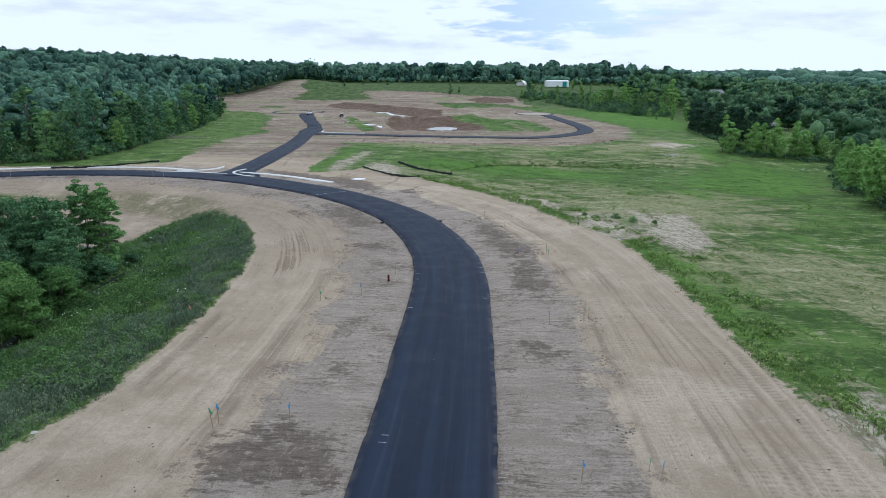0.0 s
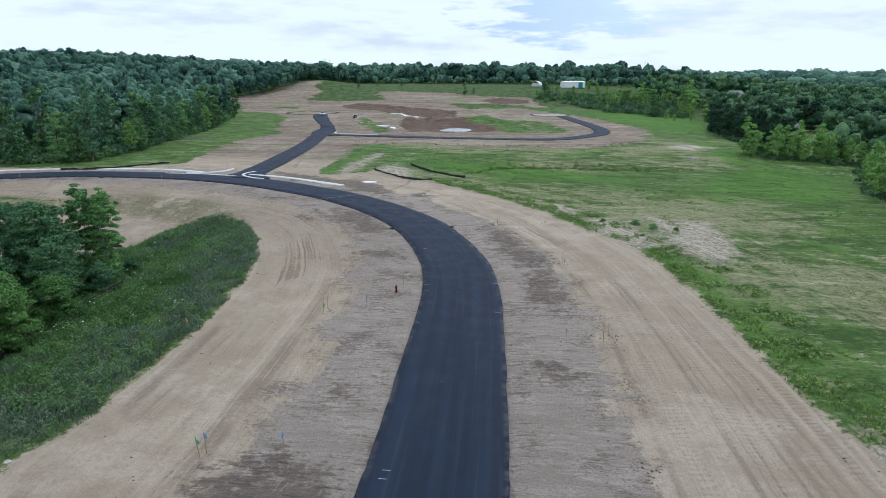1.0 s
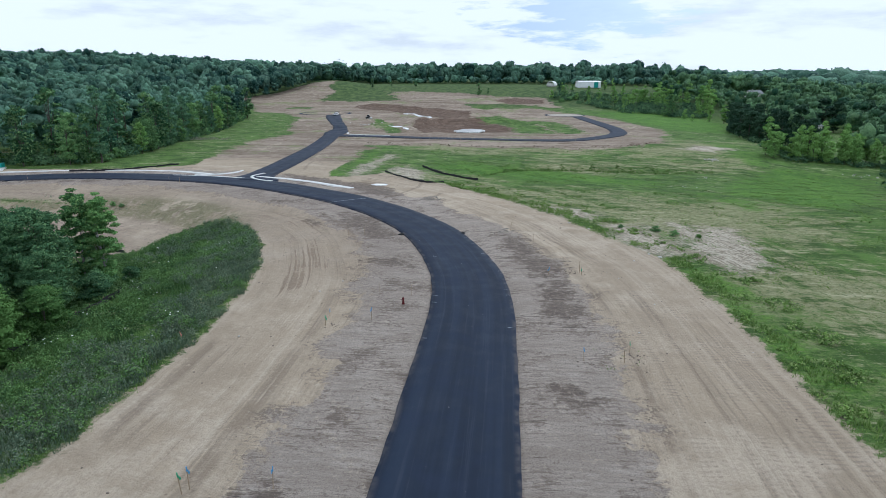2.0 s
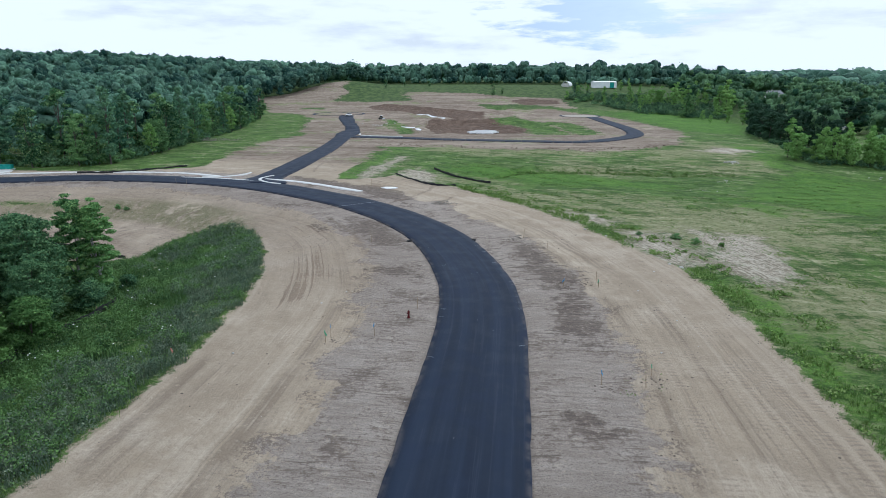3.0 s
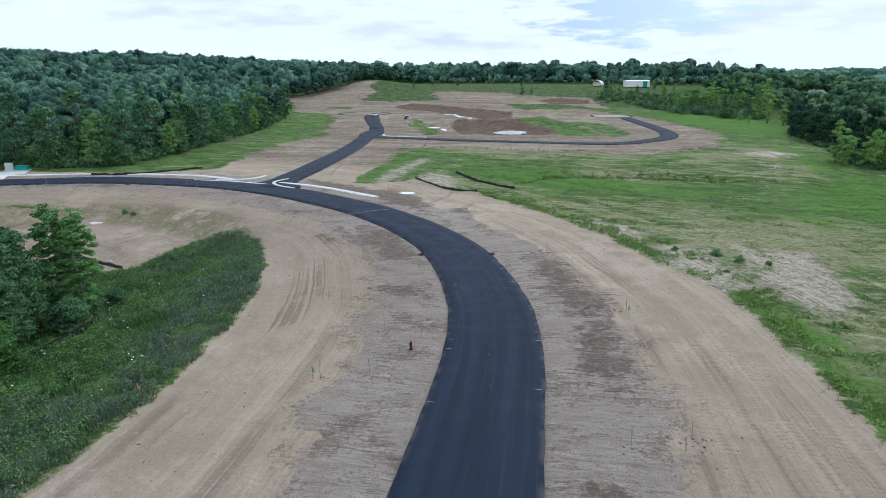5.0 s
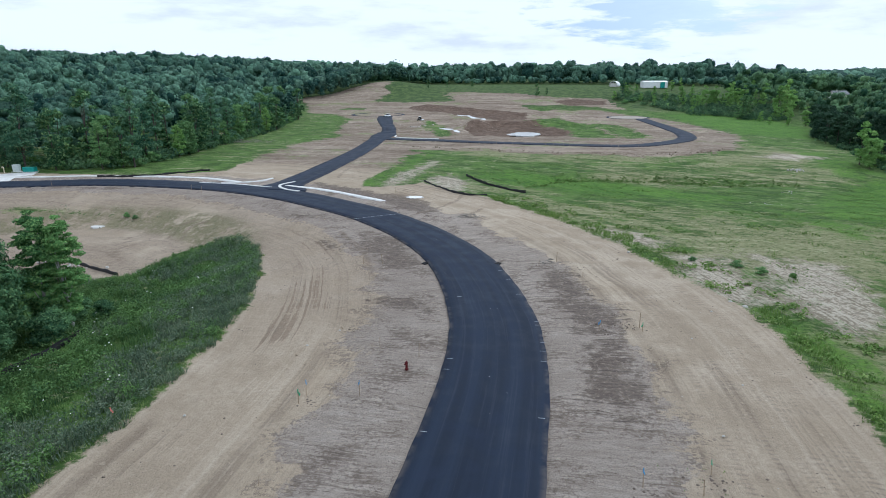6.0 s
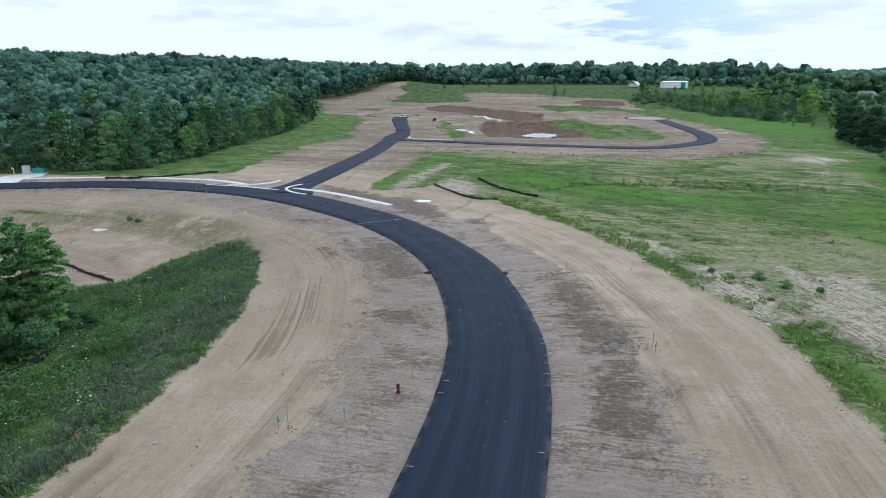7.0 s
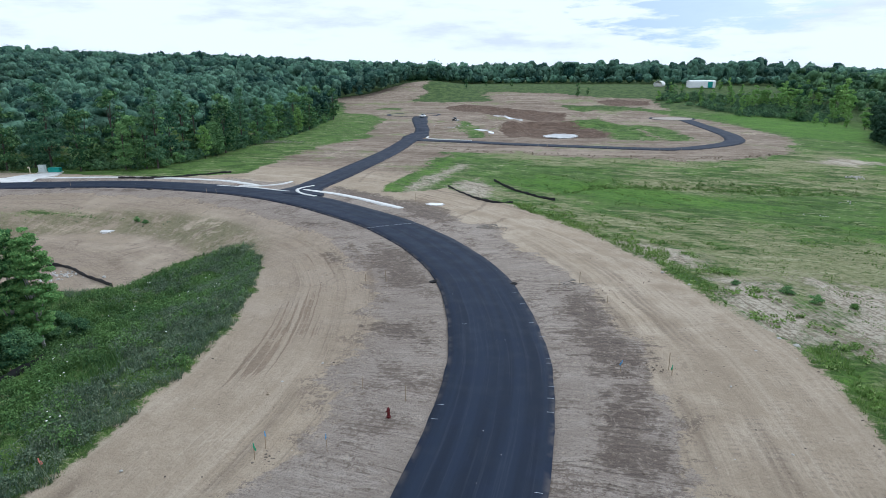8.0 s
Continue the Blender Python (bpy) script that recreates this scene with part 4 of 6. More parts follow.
# sprayed ticks and chalk marks on the asphalt
ticks = [(-2.6, 29.0), (-2.7, 28.3), (3.7, 25.4), (3.6, 24.9), (-2.5, 56.7), (-2.5, 58.4), (3.6, 66.5), (3.7, 65.7), (4.1, 62.3), (4.1, 60.7), (4.2, 59.0), (2.9, 70.3), (1.8, 73.0), (-0.4, 80.2), (0.6, 77.3), (-3.6, 71.4), (-2.6, 48.8), (4.1, 51.3)]
for tx, ty in ticks:
    k = int(np.hypot(MAIN[:, 0] - tx, MAIN[:, 1] - ty).argmin())
    ang = math.degrees(math.atan2(normals(MAIN)[k, 1], normals(MAIN)[k, 0]))
    off = (Vector((tx, ty)) - Vector(MAIN[k])).length / 3.72
    mark = part("paint_mark", box(bmesh.new(), 0, 0, 0, 0.42, 0.035, 0.008), MAT_PAINTMARK, road)
    mark.matrix_world = pose(tx, ty, float(height(tx, ty)) + 0.078 + 0.06 * max(0.0, 1 - off * off), 0, 0, ang)

# dashed seam where two lengths of asphalt meet
for k in range(11):
    tx, ty = -23.0 + 0.53 * k, 101.8 + 0.44 * k
    off = min(1.0, abs(k - 5) * 0.7 / 3.72)
    mark = part("seam_mark", box(bmesh.new(), 0, 0, 0, 0.56, 0.10, 0.008), MAT_PAINTMARK, road)
    mark.matrix_world = pose(tx, ty, float(height(tx, ty)) + 0.080 + 0.06 * (1 - off * off), 0, 0, 40)


def puddle(x, y, r, seed, label, sy=0.6, lift=0.03):
    ob = slab("puddle", disc(x, y, r, 30, r * 0.22, seed, sy), 0, 0.02, MAT_WATER)
    for v in ob.data.vertices:
        deep = v.co.z < float(height(v.co.x, v.co.y)) - 0.01
        v.co.z = float(height(x, y)) + lift - (0.3 if deep else 0)
    return tagged(ob, label, "puddle")


puddle(-3.6, 263.0, 6.2, 2, "shallow pond of rainwater in a brown pit", 1.5, 0.5)
for pts, label in (([(-45.5, 368), (-41, 362), (-34.5, 349), (-27.5, 331), (-25.5, 331), (-31.5, 347), (-37.5, 359), (-42, 367)], "long rainwater puddle across brown earth"),
                   ([(-41.5, 284.5), (-36.5, 282.5), (-34.4, 279.5), (-39.0, 281.0)], "shallow rainwater puddle on bare earth"), ([(-33.0, 270.5), (-30.6, 269), (-30.2, 265.5), (-32.4, 266)], "small rainwater puddle on bare earth")):
    tagged(slab("puddle", smooth_line(pts + pts[:1], 1.5)[:-1], 0.16, 0.3, MAT_WATER), label, "puddle")
puddle(-64.8, 101.4, 0.95, 6, "small rainwater puddle in the basin", 0.9, 0.10)
puddle(-18.1, 120.3, 1.4, 7, "small rainwater puddle beside the road", 0.7, 0.12)

# ---- trees ----
def leaf_cards(r, centres, radii, n, size, stray=0.45, reach=(0.75, 1.12)):
    """Leaf sprays over round lobes: bent blades that face outwards, more of them on top."""
    w = radii.prod(1) ** (2 / 3)
    k = r.choice(len(centres), n, p=w / w.sum())
    d = r.normal(size=(n, 3))
    d[:, 2] = d[:, 2] * 0.9 + 0.3
    d /= np.linalg.norm(d, axis=1)[:, None]
    p = centres[k] + d * radii[k] * r.uniform(*reach, (n, 1))
    nrm = d + r.normal(scale=stray, size=(n, 3))
    nrm[:, 2] += 0.45
    nrm /= np.linalg.norm(nrm, axis=1)[:, None]
    a = np.cross(nrm, r.normal(size=(n, 3)))
    a /= np.linalg.norm(a, axis=1)[:, None]
    b = np.cross(nrm, a)
    s = size * r.uniform(0.6, 1.35, (n, 1))
    v = np.stack([p - a * s * 1.1 - b * s * 0.4, p + a * s * 1.1 - b * s * 0.6, p + b * s * 1.2 - nrm * s * 0.2], 1)
    return v.reshape(-1, 3), np.arange(3 * n).reshape(-1, 3)


def crown_lobes(r, tall, wide, start, count, plump=1.0):
    """Lobes that make up an uneven crown from the height start upwards."""
    h = r.uniform(0, 1, count)
    env = np.sin(np.pi * np.clip(0.12 + 0.80 * h, 0, 1)) ** 0.8
    ang, rad = r.uniform(0, 6.28, count), wide * env * r.uniform(0.25, 0.78, count)
    c = np.stack([rad * np.cos(ang), rad * np.sin(ang), start + (tall - start) * (0.08 + 0.84 * h)], 1)
    q = plump * wide * r.uniform(0.26, 0.46, count)
    c[0] = (0, 0, tall - q[0])
    return c, np.stack([q, q, q * r.uniform(0.65, 0.95, count)], 1)


def lump(r, c, q, lo=0.6, hi=0.95):
    """A small rough core that stops light inside a lobe."""
    v = np.array([(0, 0, 1), (0.89, 0, 0.45), (0.28, 0.85, 0.45), (-0.72, 0.53, 0.45), (-0.72, -0.53, 0.45), (0.28, -0.85, 0.45),
                  (0.72, 0.53, -0.45), (-0.28, 0.85, -0.45), (-0.89, 0, -0.45), (-0.28, -0.85, -0.45), (0.72, -0.53, -0.45), (0, 0, -1)])
    f = [(0, 1, 2), (0, 2, 3), (0, 3, 4), (0, 4, 5), (0, 5, 1), (1, 6, 2), (2, 7, 3), (3, 8, 4), (4, 9, 5), (5, 10, 1), (6, 7, 2), (7, 8, 3), (8, 9, 4), (9, 10, 5), (10, 6, 1), (11, 7, 6), (11, 8, 7), (11, 9, 8), (11, 10, 9), (11, 6, 10)]
    turn = np.linalg.qr(r.normal(size=(3, 3)))[0]
    turn[:, 0] *= np.sign(np.linalg.det(turn))
    return c + (v @ turn.T) * q * r.uniform(lo, hi, (12, 1)), np.array(f)


def tree_meshes(seed, tall, wide, start, lobes, leaves, size, material, plump=1.0, flat=0.62):
    """Trunk with limbs, and crown, as two meshes."""
    r = np.random.RandomState(seed)
    c, q = crown_lobes(r, tall, wide, start, lobes, plump)
    q = q * r.uniform(0.7, 1.25, (len(q), 1)) * (1.1, 1.1, flat)
    v, f = leaf_cards(r, c, q, leaves, size, 0.6, (0.5, 1.22))
    vs, fs, n = [v], [f], len(v)
    for ci, qi in zip(c, q):
        cv, cf = lump(r, ci, qi * 0.55)
        vs.append(cv)
        fs.append(cf + n)
        n += 12
    crown = numpy_mesh("crown", np.concatenate(vs), np.concatenate(fs), material, False)
    bm = bmesh.new()
    lean = r.normal(scale=0.03 * tall, size=2)
    pts = [(lean[0] * t * t, lean[1] * t * t, tall * 0.86 * t - 0.3) for t in np.linspace(0, 1, 6)]
    base = 0.009 * tall + 0.02
    tube(bm, pts, [base * k for k in (1.35, 0.95, 0.8, 0.6, 0.4, 0.12)])
    for ci in c[1:8]:
        t = max(0.12, (ci[2] / tall) * 0.62)
        o = Vector((lean[0] * t * t, lean[1] * t * t, tall * 0.86 * t - 0.3))
        e = Vector(ci)
        tube(bm, [o, o.lerp(e, 0.5) + Vector((0, 0, 0.05 * tall)), e], [base * 0.45, base * 0.3, base * 0.08], 5)
    trunk = bpy.data.meshes.new("trunk")
    bm.to_mesh(trunk)
    bm.free()
    trunk.materials.append(MAT_BARK)
    return trunk, crown


def make_tree(meshes, x, y, scale, turn, label, category="tree", group=""):
    if y > 255:
        meshes = FAR_KIND.get(meshes, meshes)
    t = thing("tree" if category == "tree" else "shrub", x, y, turn, label, category, group)
    t.scale = (scale, scale, scale * random.uniform(0.9, 1.12))
    for name, me in zip(("trunk", "crown"), meshes):
        ob = new(name, me)
        ob.parent = t
    return t


FAR_KIND = {}
random.seed(7)
NEAR_A = tree_meshes(11, 11.0, 2.0, 0.8, 130, 22000, 0.08, MAT_LEAF_NEAR, plump=0.52)
NEAR_A[0].materials[0] = MAT_BARK_PALE
NEAR_B = tree_meshes(12, 10.5, 3.8, 0.3, 170, 22000, 0.095, MAT_LEAF_BASIN, plump=0.48)
NEAR_C = tree_meshes(13, 5.2, 2.6, 0.1, 60, 14000, 0.08, MAT_LEAF_SHRUB, plump=0.7)
NEAR_D = tree_meshes(14, 3.0, 1.8, 0.1, 30, 7000, 0.07, MAT_LEAF_BASIN, plump=0.75)
for meshes, x, y, s, label in (
        (NEAR_A, -36.8, 62.6, 1.03, "tall slender leafy tree among weeds"), (NEAR_A, -38.8, 62.0, 1.12, "tall slender leafy tree among weeds"), (NEAR_B, -39.4, 56.8, 1.0, "dense dark broad tree at the edge of the basin"),
        (NEAR_B, -42.5, 59.5, 0.95, "dense dark broad tree at the edge of the basin"), (NEAR_B, -36.8, 53.7, 0.66, "dense leafy tree beside the weeds"), (NEAR_C, -34.1, 49.7, 0.95, "bright round shrub beside the weeds"),
        (NEAR_C, -33.6, 44.1, 0.95, "bright leafy shrub beside the silt fence"), (NEAR_C, -37.0, 47.1, 1.25, "large leafy shrub beside the weeds"), (NEAR_C, -35.5, 40.6, 1.2, "bright leafy shrub beside the silt fence"),
        (NEAR_D, -35.7, 58.7, 1.0, "low shrub under the trees"), (NEAR_D, -36.0, 65.3, 0.7, "low bright shrub among weeds"), (NEAR_B, -45.6, 60.4, 1.0, "dense dark broad tree at the edge of the basin"),
        (NEAR_A, -43.5, 53.1, 1.0, "tall leafy tree beside the basin"), (NEAR_C, -41.8, 45.1, 1.5, "large leafy shrub beside the weeds"), (NEAR_B, -41.5, 50.6, 0.85, "dense dark broad tree beside the weeds"), (NEAR_D, -36.6, 60.4, 1.0, "low shrub under the trees"), (NEAR_D, -38.0, 64.2, 0.8, "low bright shrub among weeds"), (NEAR_D, -40.6, 67.4, 0.9, "low shrub on the basin's edge")):
    make_tree(meshes, x, y, s, random.uniform(0, 360), label, "shrub" if meshes in (NEAR_C, NEAR_D) else "tree")

MID_SIZES = ((31, 16, 4.0, 0.3, 52, 4300, 0.20, MAT_LEAF), (32, 17, 3.2, 0.5, 50, 4000, 0.20, MAT_LEAF_DARK), (33, 14.5, 4.6, 0.3, 54, 4300, 0.20, MAT_LEAF), (34, 13, 3.0, 0.3, 44, 3600, 0.19, MAT_LEAF), (35, 18, 3.8, 0.8, 50, 4200, 0.20, MAT_LEAF_DARK))
BRIGHT_SIZES = ((41, 11, 2.8, 0.3, 60, 3800, 0.165, MAT_LEAF_BRIGHT), (42, 12, 2.3, 0.3, 58, 3500, 0.17, MAT_LEAF_BRIGHT), (43, 9, 2.9, 0.2, 54, 3400, 0.17, MAT_LEAF_BRIGHT))
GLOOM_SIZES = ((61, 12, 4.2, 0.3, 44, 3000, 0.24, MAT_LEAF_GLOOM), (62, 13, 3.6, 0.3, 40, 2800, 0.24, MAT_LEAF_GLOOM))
MID, BRIGHT, GLOOM = [[tree_meshes(*k, plump=p, flat=f) for k in sizes] for sizes, p, f in ((MID_SIZES, 0.72, 0.7), (BRIGHT_SIZES, 0.58, 1.0), (GLOOM_SIZES, 0.72, 0.8))]
for near, k in zip(MID + BRIGHT + GLOOM, MID_SIZES + BRIGHT_SIZES + GLOOM_SIZES):
    FAR_KIND[near] = tree_meshes(*k[:4], 26, 1300, k[6] * 1.7, k[7], plump=0.85)
BUSH = [tree_meshes(51, 3.0, 2.6, 0.05, 16, 1300, 0.15, MAT_LEAF), tree_meshes(52, 1.9, 2.3, 0.05, 14, 1100, 0.14, MAT_LEAF_SHRUB)]

LEFT_EDGE = [(-162.5, 113.8), (-121.4, 136.0), (-111.7, 140.9), (-97.3, 141.5), (-89.9, 148.2), (-90.3, 164.6), (-99.6, 198.8), (-103.3, 229.9), (-110.0, 266.4), (-122.6, 319.7), (-140.5, 365.1), (-166.1, 427.7), (-171.5, 452.0), (-160.0, 478.0), (-148.0, 486.0), (-141.0, 493.0), (-136.0, 503.0), (-129.0, 520.0), (-118.0, 550.0), (-104.0, 600.0), (-98.0, 622.0)]
LEFT_WOODS = LEFT_EDGE + [(-60, 1200), (-1600, 1600), (-1600, 40), (-215, 62)]
RIGHT_WOODS = [(66.0, 58.8), (68.5, 90.0), (75.5, 112.0), (97.0, 152.0), (109.0, 172.2), (120.6, 193.2), (104.9, 191.1), (90.4, 191.6), (105.1, 263.9), (116.2, 302.9), (132.2, 335.3), (149.9, 397.1), (146.1, 441.9), (129.6, 455.5), (104.7, 427.0), (99.3, 442.0),
               (121.6, 489.4), (165, 600), (320, 640), (1575.0, 756.0), (1669.9, 53.6), (300.0, -20.0), (90.3, 31.9)]
FAR_WOODS = [(-210, 620), (-115, 625), (50, 615), (75, 575), (112, 570), (160, 590), (320, 630), (1800, 740), (2000, 1700), (-210, 1600)]
YARDS = [[(111.6, 211.1), (134.8, 209.6), (185.1, 343.5), (163.9, 371.7), (141.3, 336.5)], [(172, 452), (200, 446), (224, 500), (220, 520), (194, 520)]]


def edge_distance(x, y, poly):
    return float(signed(np.array([x]), np.array([y]), poly)[0])


def stand(kinds, edge, depth, gap, label, seed, scale=(0.8, 1.15), group="trees at the wood's edge"):
    """Single trees along a wood's edge, a few rows deep."""
    r = np.random.RandomState(seed)
    line = smooth_line(edge, gap)
    nrm = normals(line)
    for i in range(len(line)):
        for row in range(depth):
            off = 1.5 + row * gap * 0.95 + r.uniform(-1.2, 1.2)
            x, y = line[i] - nrm[i] * off + r.uniform(-0.35, 0.35, 2) * gap
            kind = kinds[r.randint(len(kinds))]
            make_tree(FAR_KIND.get(kind, kind) if row else kind, float(x), float(y), float(r.uniform(*scale)), float(r.uniform(0, 360)), label, "tree", group)


stand(MID + MID[:3] + BRIGHT[:1], LEFT_EDGE[1:10], 2, 7.4, "tall leafy tree at the edge of a dense wood", 5, (0.5, 1.12))
stand(BRIGHT, [(89.4, 191.6), (105.0, 192.4), (122.9, 195.8)], 3, 4.0, "bright leafy young tree at the edge of the meadow", 6, (0.65, 1.0))
stand(BRIGHT, [(66.0, 63.1), (68.5, 90.0), (75.5, 112.0), (87.0, 133.0), (97.0, 152.0), (109.0, 172.2)][::-1], 2, 4.6, "bright leafy young tree at the edge of the meadow", 7, (0.6, 1.05))
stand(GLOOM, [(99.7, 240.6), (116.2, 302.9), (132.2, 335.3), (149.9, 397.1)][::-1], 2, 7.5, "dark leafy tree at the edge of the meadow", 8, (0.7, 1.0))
stand(BRIGHT, [(96.8, 424.0), (115.6, 441.9), (129.6, 455.5), (146.1, 441.9)], 2, 8.0, "leafy tree at the foot of the grassy rise", 9, (0.7, 1.2))
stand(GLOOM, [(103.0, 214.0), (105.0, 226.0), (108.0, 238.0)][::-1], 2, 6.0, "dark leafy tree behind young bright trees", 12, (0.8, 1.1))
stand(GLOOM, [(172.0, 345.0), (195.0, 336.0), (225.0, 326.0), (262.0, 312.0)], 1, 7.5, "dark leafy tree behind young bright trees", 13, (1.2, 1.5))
stand(BUSH, LEFT_EDGE[2:10], 1, 6.0, "low leafy bush at the wood's edge", 10, (0.6, 1.1), "bushes at the wood's edge")
for x, y, s, k in ((-90.0, 516.5, 0.58, 3), (-2.2, 467.5, 0.60, 0), (-77.5, 537.8, 0.32, 3), (-57.0, 541.7, 0.36, 2), (4.6, 478.6, 0.30, 2), (54.7, 454.0, 0.7, 1), (60.0, 475.8, 0.75, 1), (60.5, 464.4, 0.6, 2), (111.5, 383.9, 0.95, 3), (115.1, 388.4, 0.9, 3), (108.4, 381.2, 0.6, 2), (118.0, 394.1, 0.9, 0)):
    make_tree(MID[k], x, y, s, x * 7.0, "single leafy tree on open grass", "tree", "single trees")
for x, y, s, k in ((49.5, 452.6, 0.7, 2), (58.7, 474.0, 0.95, 0), (70.0, 500.0, 0.6, 2), (97.0, 511.0, 0.8, 0), (102.0, 506.0, 0.8, 1), (66.2, 448.3, 0.55, 2), (71.1, 424.5, 0.5, 0), (77.2, 413.8, 0.45, 2), (74.0, 446.0, 0.8, 1), (80.0, 440.0, 0.8, 0), (90.5, 443.2, 1.0, 1),
                   (86.3, 391.4, 0.5, 2), (92.0, 415.0, 0.75, 0), (99.3, 424.0, 1.0, 1), (104.0, 440.0, 1.1, 0), (111.3, 442.0, 1.25, 0), (117.3, 434.2, 1.2, 0), (122.0, 445.0, 1.2, 1), (131.6, 452.5, 1.2, 0), (125.0, 438.0, 0.9, 2), (135.5, 401.0, 1.6, 1),
                   (140.9, 404.7, 1.9, 1), (132.0, 395.0, 1.0, 2), (145.0, 410.0, 1.7, 0), (116.2, 370.2, 0.45, 2), (115.5, 352.6, 0.45, 2), (134.6, 358.3, 1.1, 0), (128.0, 362.0, 0.8, 1), (149.9, 470.4, 1.3, 0), (143.8, 478.3, 1.3, 1), (158.0, 455.0, 1.5, 0), (120.0, 380.0, 0.6, 2), (186.0, 470.0, 0.5, 0), (193.0, 474.0, 0.55, 1), (200.0, 478.0, 0.5, 2), (206.0, 484.0, 0.5, 0), (180.0, 462.0, 0.6, 1)):
    make_tree(BRIGHT[k], x, y, s, x * 17.0, "leafy tree on the slope below the barn", "tree", "trees on the slope")
for x, y, s in ((24.8, 86.0, 0.30), (26.6, 83.9, 0.28), (20.7, 87.8, 0.2), (29.6, 83.3, 0.22), (58.3, 459.6, 1.0), (66.6, 453.1, 1.2), (60.7, 443.6, 1.1), (75.1, 443.3, 1.2), (85.6, 435.7, 1.3), (54.7, 437.3, 1.0), (94.4, 427.1, 1.2), (-62.0, 104.6, 0.25), (-60.2, 104.2, 0.22)):
    make_tree(BUSH[int(x) % 2], x, y, s, x * 31.0, "low leafy bush in rough grass", "shrub", "bushes in the grass")


def far_woods(name, poly, lo, hi, gap, skip, cards, size, tall, label, seed, material=MAT_WOODS_HAZED, lobes=7, tone_mid=0.5, leafy=False, band=9999):
    """A closed canopy of many crowns as one mesh."""
    r = np.random.RandomState(seed)
    x, y = [v.ravel() for v in np.meshgrid(np.arange(lo[0], hi[0], gap), np.arange(lo[1], hi[1], gap))]
    x, y = x + r.uniform(-0.45, 0.45, len(x)) * gap, y + r.uniform(-0.45, 0.45, len(y)) * gap
    # only what lies in the wood, past its first rows, and within the wedge of land before the road's end
    inside = signed(x, y, poly)
    keep = (inside > skip) & (inside < band) & (x + 10 > -1.22 * (y - 5) - 40) & (x + 10 < 0.82 * (y - 5) + 45)
    for yard in YARDS:
        keep &= signed(x, y, yard) < 0
    x, y = x[keep], y[keep]
    z = height(x, y)
    kinds = []
    for k in range(8):
        wide = gap * r.uniform(0.52, 0.66)
        d = r.normal(size=(lobes, 3))
        d[:, 2] = np.abs(d[:, 2]) + 0.15
        d /= np.linalg.norm(d, axis=1)[:, None]
        c = np.array((0, 0, tall * 0.52)) + d * (wide * 0.58, wide * 0.58, tall * 0.30)
        q = wide * r.uniform(0.34, 0.52, (lobes, 1)) * (1, 1, 0.85)
        c = np.vstack([c, (0, 0, tall * 0.5)])
        q = np.vstack([q, (wide * 0.86, wide * 0.86, tall * 0.45)])
        if leafy:
            c, q = crown_lobes(r, tall * r.uniform(0.8, 1.05), wide * 1.1, tall * 0.2, lobes, 1.2)
            c[0] = (0, 0, tall * 0.48)
            q[0] = (wide * 0.66, wide * 0.66, tall * 0.40)
        v, f = leaf_cards(r, c, q, max(cards, 1), size, 0.6, (0.7, 1.02) if leafy else (0.75, 0.95) if gap < 20 else (0.7, 0.92))
        vs, fs, n = [v], [f], len(v)
        for ci, qi in zip(c, q):
            cv, cf = lump(r, ci, qi * (0.7 if leafy else 0.88 if gap < 20 else 0.95), 0.82, 1.05)
            vs.append(cv)
            fs.append(cf + n)
            n += 12
        kinds.append((np.concatenate(vs), np.concatenate(fs)))
    rise = np.clip(0.95 + 0.18 * hills(x, y, 70, seed + 9) + r.normal(scale=0.11, size=len(x)), 0.65, 1.25)
    tone = np.clip(tone_mid + 0.28 * hills(x, y, 110, seed) + r.normal(scale=0.45, size=len(x)), 0, 1)
    vs, fs, ts, n = [], [], [], 0
    for i in range(len(x)):
        v, f = kinds[r.randint(8)]
        a, s = r.uniform(0, 6.28), r.uniform(0.6, 1.2)
        c, d = math.cos(a) * s, math.sin(a) * s
        w = np.stack([v[:, 0] * c - v[:, 1] * d + x[i], v[:, 0] * d + v[:, 1] * c + y[i], v[:, 2] * rise[i] + z[i]], 1)
        vs.append(w)
        fs.append(f + n)
        ts.append(np.full(len(v), tone[i]))
        n += len(v)
    me = numpy_mesh(name, np.concatenate(vs), np.concatenate(fs), material, True)
    set_float(me, "tint", np.concatenate(ts))
    return tagged(new(name, me), label, "woods", kind="stuff")


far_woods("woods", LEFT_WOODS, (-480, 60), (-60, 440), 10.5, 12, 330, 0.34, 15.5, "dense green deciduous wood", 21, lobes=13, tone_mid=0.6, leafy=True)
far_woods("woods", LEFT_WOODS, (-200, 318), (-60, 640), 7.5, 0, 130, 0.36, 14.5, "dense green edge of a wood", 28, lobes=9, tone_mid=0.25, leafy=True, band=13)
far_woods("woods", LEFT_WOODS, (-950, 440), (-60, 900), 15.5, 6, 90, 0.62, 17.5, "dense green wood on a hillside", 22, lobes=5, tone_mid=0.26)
far_woods("woods", RIGHT_WOODS, (60, 30), (430, 640), 11.4, 11, 170, 0.40, 15, "dense dark green wood beyond the meadow", 23, MAT_WOODS_GREEN, 9, leafy=True)
far_woods("woods", FAR_WOODS, (-210, 560), (760, 790), 12.5, 0, 150, 0.50, 19.5, "belt of green woods on the skyline", 24, MAT_WOODS_HAZED, 6, tone_mid=0.42)
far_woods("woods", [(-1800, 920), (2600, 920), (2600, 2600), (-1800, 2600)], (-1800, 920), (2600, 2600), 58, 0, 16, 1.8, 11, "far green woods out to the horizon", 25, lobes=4)
